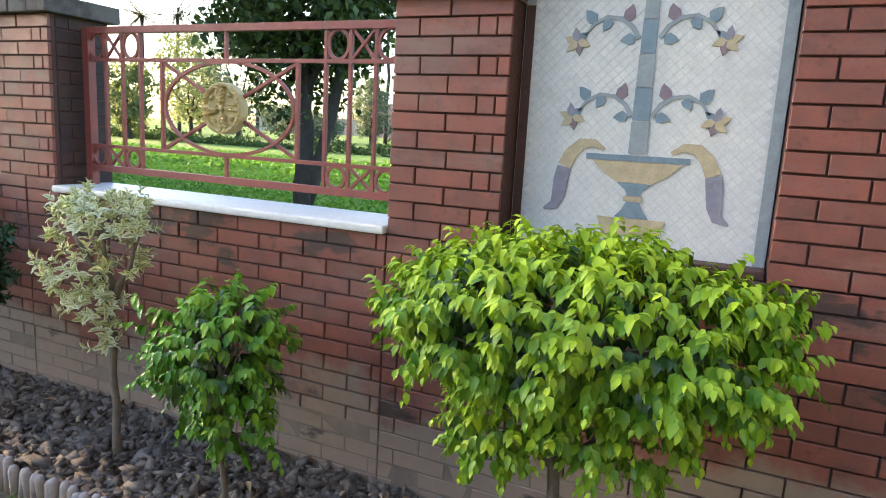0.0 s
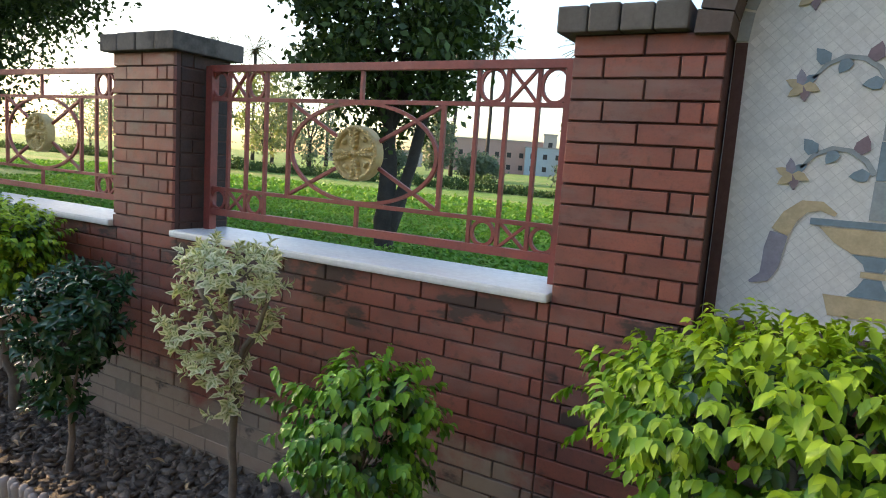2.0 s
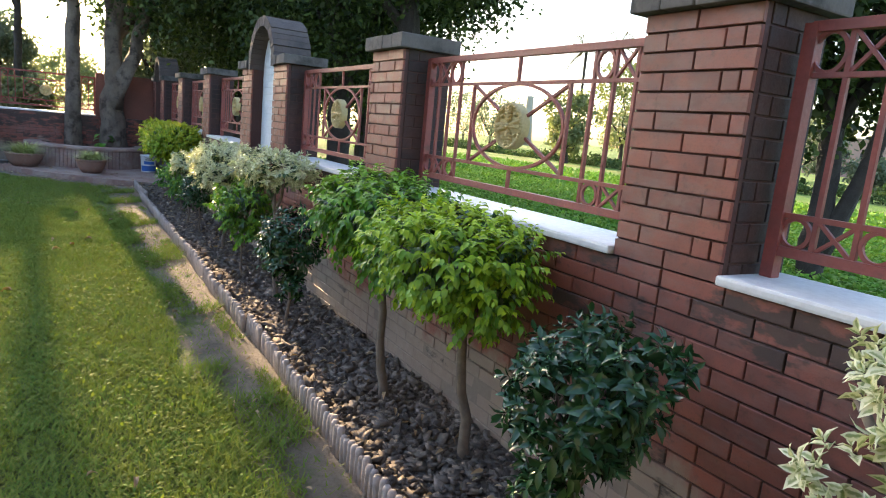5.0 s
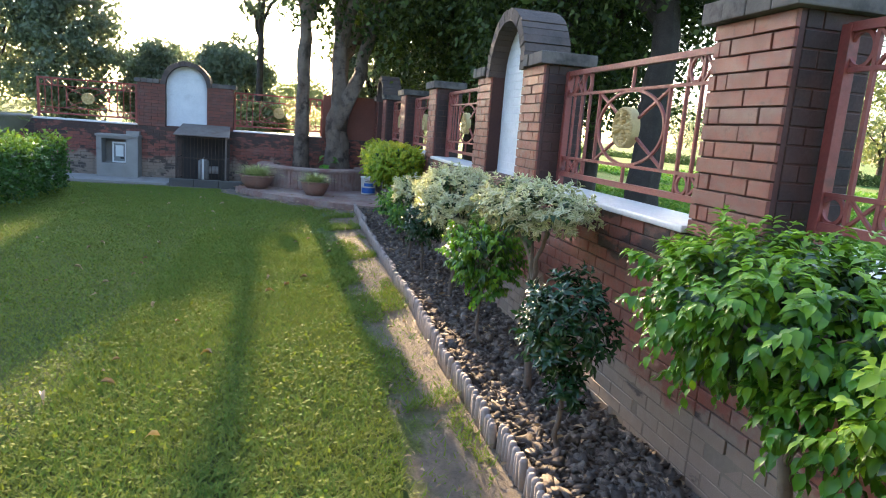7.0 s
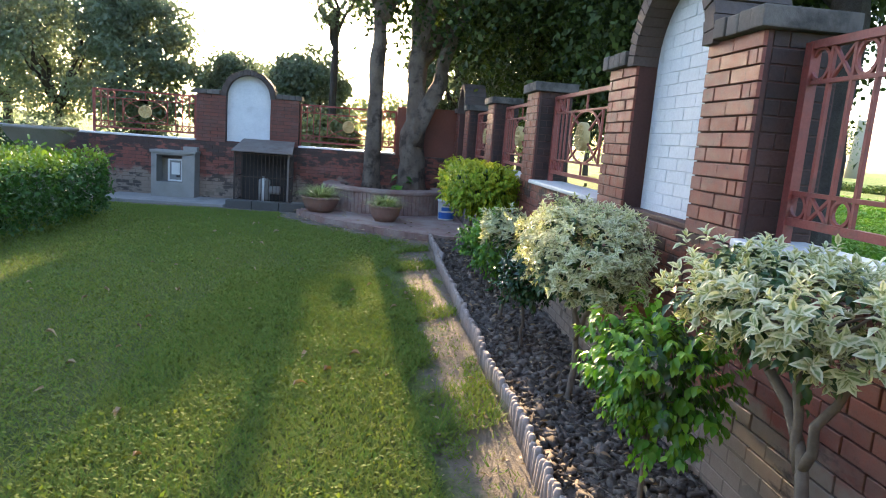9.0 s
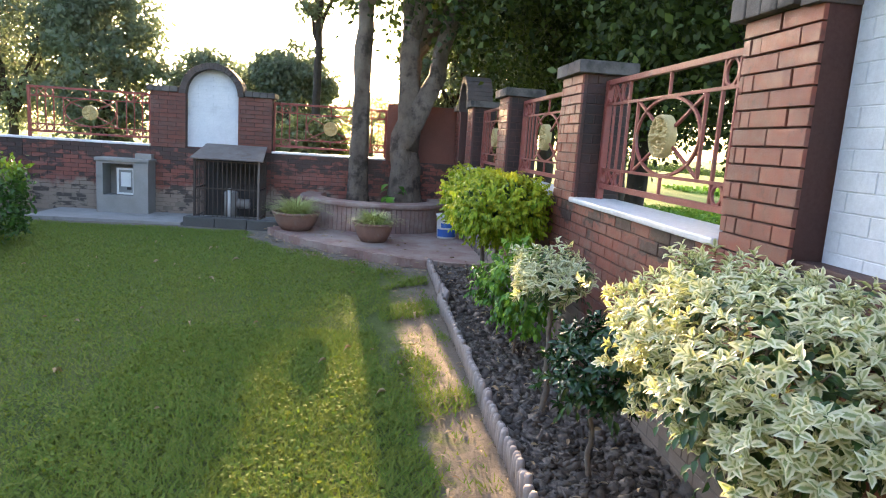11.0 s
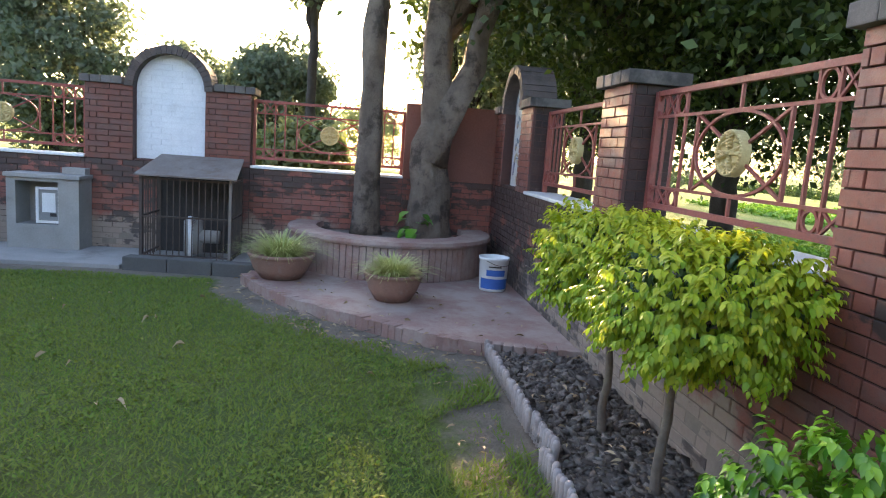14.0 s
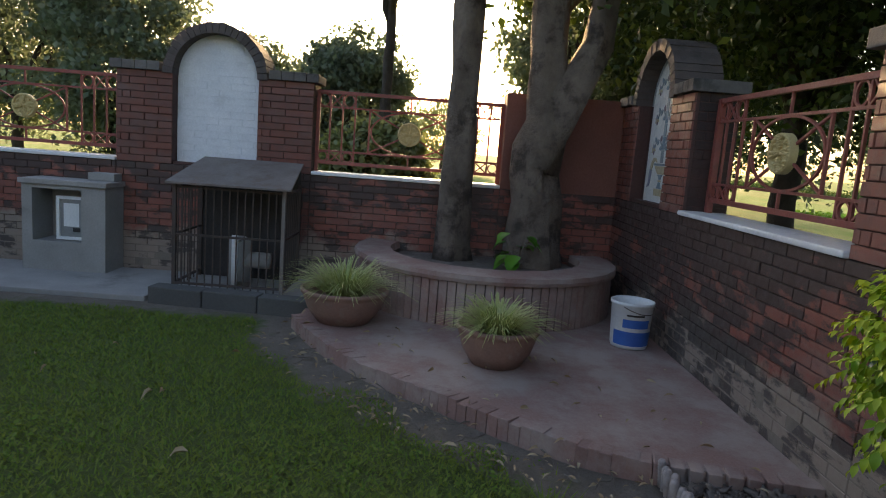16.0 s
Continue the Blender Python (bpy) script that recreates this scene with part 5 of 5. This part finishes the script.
# ---- trees ----
def tree(name, x, y, height, trunk_r, crown_z, spread, clumps, per, leaf, mat, bark, label, seed, limbs=6, lean=(0, 0), fork=0.0, z0=0.0, group="", crown_off=(0, 0), squash=0.7, fork_to=(0.9, 0.5)):
    """Trunk with limbs, and a crown of leaf clumps with gaps between them."""
    r, q = random.Random(seed), np.random.default_rng(seed)
    ob = thing(name, pose(x, y, z0), label, "tree", group)
    top = Vector((lean[0], lean[1], crown_z))
    tubes = [tube(bent((0, 0, -0.15), top, 12, trunk_r * 0.16, r), [trunk_r * (1.35 if i == 0 else 1.08 - 0.035 * i) for i in range(13)], 16)]
    if fork:
        tubes.append(tube(bent((0.02, 0, fork), (lean[0] + fork_to[0], lean[1] + fork_to[1], crown_z + 0.4), 6, trunk_r * 0.3, r), [trunk_r * (0.8 - 0.06 * i) for i in range(7)], 10))
    cz = (crown_z + height) / 2
    ends = []
    for k in range(limbs):
        a = 6.28 * k / limbs + r.uniform(-0.4, 0.4)
        e = Vector((lean[0] + crown_off[0] + math.cos(a) * spread * r.uniform(0.45, 0.8), lean[1] + crown_off[1] + math.sin(a) * spread * r.uniform(0.45, 0.8), cz + r.uniform(-0.2, 0.35) * (height - crown_z)))
        tubes.append(tube(bent(top * r.uniform(0.75, 1.0), e, 6, 0.18, r), [trunk_r * (0.5 - 0.065 * i) for i in range(7)], 7))
        ends.append(e)
    v, f = join(tubes)
    warp = [Vector((p.x * 5.5 + seed, p.y * 5.5, p.z * 0.9)) for p in v]
    v = [p + Vector((noise.noise(w), noise.noise(w + Vector((7, 3, 1))), 0)) * trunk_r * 0.42 + Vector((noise.noise(w * 3), noise.noise(w * 3 + Vector((2, 9, 4))), 0)) * trunk_r * 0.12 for p, w in zip(v, warp)]
    put("trunk", mesh_tris("trunk", v, f, smooth=True), bark, ob)
    d = q.normal(size=(clumps, 3))
    d /= np.linalg.norm(d, axis=1)[:, None]
    rad = q.uniform(0.35, 1.0, clumps) ** 0.6
    c = np.array((lean[0] + crown_off[0], lean[1] + crown_off[1], cz)) + d * rad[:, None] * np.array((spread, spread, (height - crown_z) * squash))
    p = np.repeat(c, per, 0) + q.normal(size=(clumps * per, 3)) * np.array((0.13, 0.13, 0.10)) * spread
    m = len(p)
    along = q.normal(size=(m, 3)) + np.array((0, 0, -0.5))
    v, f = scatter(p, along, q.normal(size=(m, 3)) + np.array((0, 0, 0.8)), leaf * q.uniform(0.6, 1.3, m), CARD_V, CARD_F)
    put("crown", mesh_tris("crown", v, f), mat, ob)
    return ob


# trees in the ring planter
tree("garden_tree", -18.72, 0.70, 7.6, 0.165, 3.9, 2.4, 150, 80, 0.13, TREE, BARK, "tall straight tree trunk growing from the ring planter", 31, z0=0.4, crown_off=(-0.4, 0.5))
tree("garden_tree", -18.68, 1.5, 7.6, 0.25, 3.0, 2.7, 190, 80, 0.13, TREE, BARK, "thick forked tree trunk growing from the ring planter", 32, z0=0.4, lean=(-0.1, 0.02), fork=0.95, crown_off=(-0.2, 1.3), fork_to=(0.05, 0.75))
# roadside trees close behind the long wall
for k, (x, y, s) in enumerate([(-12.35, 5.6, 0.24), (-15.3, 5.6, 0.26), (-17.6, 7.2, 0.2), (-19.6, 6.0, 0.2), (-21.0, 5.2, 0.2), (-24.5, 5.5, 0.22)]):
    tree("shade_tree", x, y, 7.6, s, 4.1 if k == 0 else 2.8, 2.4 if k == 0 else 2.8, 250, 120, 0.115, TREE, DARK_BARK, "dark dense shade tree close behind the garden wall", 40 + k, limbs=7, group="shade trees behind the wall", squash=0.75)
tree("shade_tree", -7.05, 9.6, 6.0, 0.17, 2.5, 1.75, 230, 75, 0.15, TREE, DARK_BARK, "dark forked tree standing in the crop field", 50, limbs=10, fork=0.2, lean=(-0.05, 0.0), crown_off=(0.05, 0.0), fork_to=(0.75, 0.15))
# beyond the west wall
for k, (x, y, h, s, m) in enumerate([(-27, -6.6, 5.0, 1.7, HAZED_TREE), (-28, -9.4, 6.4, 2.2, HAZED_TREE), (-31, -12.5, 6.5, 2.6, HAZED_TREE), (-29, -1.6, 3.7, 1.5, HAZED_TREE), (-30, -4.4, 3.4, 1.5, HAZED_TREE), (-23.0, -0.5, 1.6, 0.8, PALE_TREE), (-46, -6.0, 4.6, 2.6, HAZED_TREE),
                                       (-30, 5.2, 7.0, 2.2, HAZED_TREE), (-38, 8.0, 8.5, 3.4, HAZED_TREE), (-28, 9.0, 8.5, 3.0, HAZED_TREE), (-46, 14, 9, 4.0, HAZED_TREE), (-60, 1.0, 4.6, 3.0, PALE_TREE), (-62, -6.5, 5.2, 3.4, PALE_TREE)]):
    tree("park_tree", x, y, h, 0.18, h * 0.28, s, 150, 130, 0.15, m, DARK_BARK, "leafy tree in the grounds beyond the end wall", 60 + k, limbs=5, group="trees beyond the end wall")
tree("park_tree", -25.5, 3.0, 6.4, 0.16, 2.0, 1.3, 120, 110, 0.15, HAZED_TREE, DARK_BARK, "leafy tree in the grounds beyond the end wall", 76, limbs=6, group="trees beyond the end wall")
tree("park_tree", -26, -0.62, 7.4, 0.13, 4.9, 1.3, 60, 60, 0.15, HAZED_TREE, DARK_BARK, "slender tree with a high crown beyond the end wall", 75, limbs=5, group="trees beyond the end wall")
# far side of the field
for k, (x, y, h, s, m) in enumerate([(-46, 45, 8.4, 3.0, PALE_TREE), (-40.5, 45, 10.2, 3.2, HAZED_TREE), (-36, 60, 6.4, 2.0, HAZED_TREE), (-12.4, 40, 6.6, 2.3, TREE), (-60, 60, 8, 4, HAZED_TREE), (-78, 52, 7, 4, HAZED_TREE), (-98, 60, 8, 5, HAZED_TREE), (-42, 35, 5.4, 1.9, PALE_TREE),
                                       (-32, 62, 2.3, 2.6, HAZED_TREE), (-44, 62, 2.6, 2.6, HAZED_TREE), (-20, 60, 2.0, 2.8, HAZED_TREE), (-50, 64, 3.6, 3.2, HAZED_TREE), (-5, 62, 4, 3.0, HAZED_TREE)]):
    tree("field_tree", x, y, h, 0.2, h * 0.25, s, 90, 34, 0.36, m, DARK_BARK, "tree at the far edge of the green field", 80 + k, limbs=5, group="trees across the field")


def palm(x, y, h, seed):
    r = random.Random(seed)
    ob = thing("date_palm", pose(x, y, -0.05), "tall date palm with round crown beyond the field", "palm tree", "palms across the field")
    put("trunk", mesh_tris("trunk", *tube(bent((0, 0, 0), (0, 0, h), 6, 0.15, r), [0.3, 0.24, 0.22, 0.21, 0.21, 0.22, 0.26], 8), smooth=True), DARK_BARK, ob)
    verts, tris = [], []
    for k in range(60):
        a, e, le = r.uniform(0, 6.28), r.uniform(-1.1, 1.35), r.uniform(3.1, 4.0)
        d = Vector((math.cos(a), math.sin(a), 0))
        s = Vector((-d.y, d.x, 0))
        for j in range(20):
            u = (j + 1) / 20
            c = Vector((0, 0, h)) + d * le * u * math.cos(e) + Vector((0, 0, le * (u * math.sin(e) - 0.32 * u * u)))
            for q in (-1, 1):
                o = len(verts)
                tip = c + s * q * 0.42 * (1 - 0.5 * u) + d * 0.3 + Vector((0, 0, -0.16))
                verts += [c - d * 0.07, c + d * 0.07, tip]
                tris.append((o, o + 1, o + 2))
    put("crown", mesh_tris("crown", verts, tris), PALM, ob)


for k, (x, y, h) in enumerate([(-80.8, 70, 16.0), (-73.9, 70, 16.0), (-59.8, 70, 15.8), (-40, 70, 16.2), (-35.2, 70, 15.4), (-23.5, 70, 15.0)]):
    palm(x, y, h, 100 + k)


# ---- crop field close behind the wall ----
def crop(name, n, x0, x1, y0, y1, size, mat, label):
    rows = np.round(rng.uniform(y0, y1, n) / 0.45) * 0.45 + rng.normal(size=n) * 0.11
    p = np.stack([rng.uniform(x0, x1, n), np.clip(rows, y0, y1), rng.uniform(-0.03, 0.10, n)], 1)
    v, f = scatter(p, rng.normal(size=(n, 3)) * np.array((1, 1, 0.4)) + np.array((0, 0, 0.3)), rng.normal(size=(n, 3)) * 0.5 + np.array((0, 0, 1)), size * rng.uniform(0.6, 1.3, n), CARD_V, CARD_F, 1.3)
    put(name, mesh_tris(name, v, f), mat, label=label, category="crop", kind="stuff")


crop("crop_leaves", 190000, -26, 5, 3.0, 16, 0.085, CROP, "low green crop rows in the field behind the wall")
crop("far_crop_leaves", 36000, -40, 5, 16, 26, 0.17, CROP, "far green crop rows across the field")
crop("crop_blossom", 9000, -24, 4, 3.1, 4.6, 0.05, FLOWER, "yellow-green blossom over the crop rows")

# ---- hedges at the south side of the lawn ----
def clipped_hedge(x, y, half_x, half_y, height, n, mat, label, seed):
    """A clipped hedge: dense leaves over its top and sides, looser within, on many stems."""
    q = np.random.default_rng(seed)
    ob = thing("clipped_hedge", pose(x, y, 0), label, "hedge", "hedges by the lawn")
    p = np.stack([q.uniform(-half_x, half_x, n), q.uniform(-half_y, half_y, n), q.uniform(0.10, 1.0, n) * height], 1)
    side = q.integers(0, 5, n)
    p[side == 0, 2] = height + q.normal(size=(side == 0).sum()) * 0.045
    p[side == 1, 1] = half_y + q.normal(size=(side == 1).sum()) * 0.05
    p[side == 2, 0] = half_x + q.normal(size=(side == 2).sum()) * 0.06
    p[side == 3, 0] = -half_x + q.normal(size=(side == 3).sum()) * 0.06
    lump = 0.06 * np.sin(4.1 * p[:, 0] + 1.0) + 0.05 * np.sin(7.3 * p[:, 1] + 3.1 * p[:, 0]) + 0.04 * np.sin(13.0 * p[:, 0] - 9.0 * p[:, 1])
    p[:, 2] *= 1 + lump
    p[:, :2] *= (1 + 0.6 * lump)[:, None]
    v, f = scatter(p, q.normal(size=(n, 3)) + np.array((0, 0, 0.3)), q.normal(size=(n, 3)) + np.array((0, 0, 0.6)), 0.068 * q.uniform(0.7, 1.2, n), LEAF_V, LEAF_F)
    young = np.repeat(np.clip((p[:, 2] / height - 0.72) * 3.5 + 0.2 * q.normal(size=n), 0, 1), len(LEAF_V))
    put("foliage", mesh_tris("foliage", v, f, np.tile(LEAF_RIM, n), False, young), mat, ob)
    for k in range(int(half_x / 0.2)):
        a = -half_x + 0.2 + 0.4 * k
        put("stem", mesh_tris("stem", *tube([(a, 0.1, -0.03), (a + 0.03, 0.12, height * 0.8)], [0.02, 0.01], 6)), STEM, ob)


clipped_hedge(-14.4, -4.2, 1.48, 0.95, 0.86, 12000, GREEN, "clipped green hedge with yellow-green top bordering the lawn", 77)
clipped_hedge(-17.4, -6.3, 1.1, 0.9, 1.15, 6000, OLD_SHADED, "dark green hedge in the shade before the end wall", 78)
q = np.random.default_rng(79)


# ---- rough hedge along the far edge of the field ----
n = 26000
p = np.stack([q.uniform(-95, 12, n), 37 + q.normal(size=n) * 0.5, q.uniform(0, 1, n)], 1)
tall = 0.5 + 0.18 * np.sin(0.9 * p[:, 0]) + 0.2 * np.sin(2.3 * p[:, 0] + 1.0) + 0.15 * np.sin(0.31 * p[:, 0] + 2.0)
p[:, 2] *= np.clip(tall, 0.2, 0.95)
v, f = scatter(p, q.normal(size=(n, 3)), q.normal(size=(n, 3)) + np.array((0, 0, 0.6)), 0.22 * q.uniform(0.6, 1.3, n), CARD_V, CARD_F)
put("field_hedge", mesh_tris("field_hedge", v, f), HEDGE, label="rough dark green hedge along the far field edge", category="hedge", kind="stuff")


# ---- far buildings ----
def house(x, y, w, d, h, mat, label, floors=1):
    ob = thing("farm_building", pose(x, y, -0.05, 0, 0, 25), label, "building", "village across the field")
    put("wall", block("wall", -w / 2, w / 2, -d / 2, d / 2, 0, h), mat, ob)
    put("roof", block("roof", -w / 2 - 0.2, w / 2 + 0.2, -d / 2 - 0.2, d / 2 + 0.2, h, h + 0.25), CONCRETE, ob)
    for fl in range(floors):
        for k in range(int(w / 3)):
            put("window", block("window", -w / 2 + 1.2 + 3 * k, -w / 2 + 2.2 + 3 * k, -d / 2 - 0.03, -d / 2 + 0.05, fl * 3 + 1.0, fl * 3 + 2.2), DARK, ob)


PINK = surface("pink_wash", (0.42, 0.26, 0.22), (0.36, 0.24, 0.21), scale=0.5, rough=0.9)
BUFF = surface("buff_wash", (0.42, 0.37, 0.31), (0.36, 0.32, 0.28), scale=0.5, rough=0.9)
house(-74, 150, 30, 8, 8.0, PINK, "long pink-washed farm building across the field", 2)
house(-42, 156, 26, 10, 6.5, PINK, "two-storey pink-washed farm building across the field", 2)
house(-110, 150, 26, 8, 4.0, BUFF, "low buff farm building across the field")
house(-20, 150, 12, 8, 7.0, BUFF, "small two-storey buff house across the field", 2)
house(-60.5, 152, 9, 8, 6.6, surface("pale_blue_wash", (0.36, 0.42, 0.46), (0.31, 0.37, 0.41), scale=0.5, rough=0.9), "pale blue-washed two-storey house across the field", 2)
house(-59.5, 153, 3.2, 3, 10.0, BUFF, "narrow white water tower rising over the village", 3)
v, f = tube([(0, 0, 0), (0, 0, 7), (0, 0, 11.5), (0, 0, 12)], [1.6, 1.1, 0.8, 0.9], 16)
chimney = put("kiln_chimney", mesh_tris("kiln_chimney", v, f, smooth=True), BUFF, m=pose(-133, 100, -0.05), label="tall tapering brick kiln chimney far off", category="chimney")


# ---- bowl planter by the hedge, plant at the tree's foot, litter on the platform ----
def urn():
    """A wide cement bowl on a pedestal, planted with an arching palm."""
    ob = thing("bowl_planter", pose(-16.75, -4.55, 0), "wide pale cement bowl planter with arching palm fronds", "planter")
    n = 32

    def turned(name, prof, mat):
        v = [(p * math.cos(2 * math.pi * k / n), p * math.sin(2 * math.pi * k / n), z) for p, z in prof for k in range(n)]
        put(name, mesh_of(name, v, [(i * n + k, i * n + (k + 1) % n, (i + 1) * n + (k + 1) % n, (i + 1) * n + k) for i in range(len(prof) - 1) for k in range(n)], True), mat, ob)
    turned("pedestal", ((0.0, 0.0), (0.22, 0.0), (0.22, 0.08), (0.15, 0.14), (0.12, 0.55), (0.17, 0.80), (0.0, 0.82)), CONCRETE)
    turned("bowl", ((0.0, 0.80), (0.16, 0.80), (0.30, 0.90), (0.44, 1.06), (0.52, 1.19), (0.55, 1.21), (0.55, 1.25), (0.50, 1.25), (0.44, 1.17), (0.0, 1.16)), CONCRETE)
    q = random.Random(9)
    for k in range(16):
        a, e, le = 6.28 * k / 16 + q.uniform(-0.2, 0.2), q.uniform(0.35, 1.3), q.uniform(0.55, 0.85)
        d = Vector((math.cos(a), math.sin(a), 0))
        s = Vector((-d.y, d.x, 0))
        verts, tris = [], []
        for j in range(18):
            u = (j + 1) / 18
            c = Vector((0, 0, 1.16)) + d * le * u * math.cos(e) + Vector((0, 0, le * (u * math.sin(e) * 1.15 - 0.45 * u * u)))
            for w in (-1, 1):
                o = len(verts)
                verts += [c - d * 0.012, c + d * 0.012, c + s * w * 0.16 * (1.1 - 0.7 * u) + d * 0.07 + Vector((0, 0, -0.05))]
                tris.append((o, o + 1, o + 2))
        put("frond", mesh_tris("frond", verts, tris), PALE_TREE, ob)


urn()
q = np.random.default_rng(10)
arum = thing("arum_plant", pose(-18.35, 1.30, 0.42), "broad-leaved green arum at the foot of a trunk", "plant")
c = 16
a = q.uniform(0, 6.28, c)
p = np.stack([np.cos(a) * 0.10, np.sin(a) * 0.10, q.uniform(0.05, 0.36, c)], 1)
v, f = scatter(p, np.stack([np.cos(a), np.sin(a), np.full(c, -0.4)], 1), np.stack([np.cos(a), np.sin(a), np.full(c, 0.8)], 1), q.uniform(0.12, 0.2, c), LEAF_V, LEAF_F, 1.4)
put("foliage", mesh_tris("foliage", v, f, np.tile(LEAF_RIM, c)), FRESH, arum)
put("stem", mesh_tris("stem", *join([tube([(0, 0, -0.02), tuple(x)], [0.008, 0.004], 5) for x in p])), STEM, arum)


def litter(name, n, pts, lo, hi, mat, label):
    d = np.stack([rng.normal(size=n), rng.normal(size=n), rng.uniform(-0.05, 0.15, n)], 1)
    v, f = scatter(pts, d, np.tile((0.1, 0.1, 1.0), (n, 1)) + rng.normal(size=(n, 3)) * 0.35, rng.uniform(lo, hi, n), LEAF_V, LEAF_F, 0.55)
    put(name, mesh_tris(name, v, f, np.tile(LEAF_RIM, n)), mat, label=label, category="leaves", kind="stuff")


n = 70
a = rng.uniform(-1.45, 0.1, n)
litter("platform_leaves", n, np.stack([-18.6 + 3.2 * np.cos(a) * rng.uniform(0.6, 1.2, n), 2.2 + 3.0 * np.sin(a) * rng.uniform(0.7, 1.1, n), np.full(n, 0.106)], 1)[:n], 0.03, 0.09, DRY, "dry leaves lying about the platform edge")
n = 420
litter("bed_leaves", n, np.stack([rng.uniform(-15, 1, n), rng.uniform(1.66, 2.3, n), np.full(n, 0.085)], 1), 0.025, 0.075, DRY, "dry brown leaves among the clods")
n = 260
litter("strip_leaves", n, np.stack([rng.uniform(-15.5, -2, n), rng.uniform(1.15, 1.58, n), np.full(n, 0.022)], 1), 0.015, 0.06, DRY, "bits of dry leaf on the sandy strip")

# dead twigs and roots along the foot of the platform
twigs = []
twig_rnd = random.Random(21)
for k in range(26):
    a = radians(twig_rnd.uniform(-68, -12))
    d = twig_rnd.uniform(3.86, 4.12)
    c = Vector((-18.81 + d * math.cos(a), 3.05 + d * math.sin(a), 0.012))
    if c.y > 1.5:
        continue
    w, l = twig_rnd.uniform(0, 6.28), twig_rnd.uniform(0.08, 0.32)
    e = Vector((math.cos(w), math.sin(w), 0)) * l
    twigs.append(tube(bent(c - e / 2, c + e / 2, 4, 0.02, twig_rnd), [0.005, 0.0045, 0.004, 0.0035, 0.002], 5))
put("twigs", mesh_tris("twigs", *join(twigs)), STEM, label="dead twigs lying on the earth by the platform", category="twigs", kind="stuff")
n = 220
a = rng.uniform(-1.2, -0.2, n)
d = rng.uniform(3.8, 4.25, n)
litter("border_leaves", n, np.stack([-18.81 + d * np.cos(a), 3.05 + d * np.sin(a), np.full(n, 0.02)], 1), 0.02, 0.075, DRY, "dry leaves strewn on the earth round the platform")
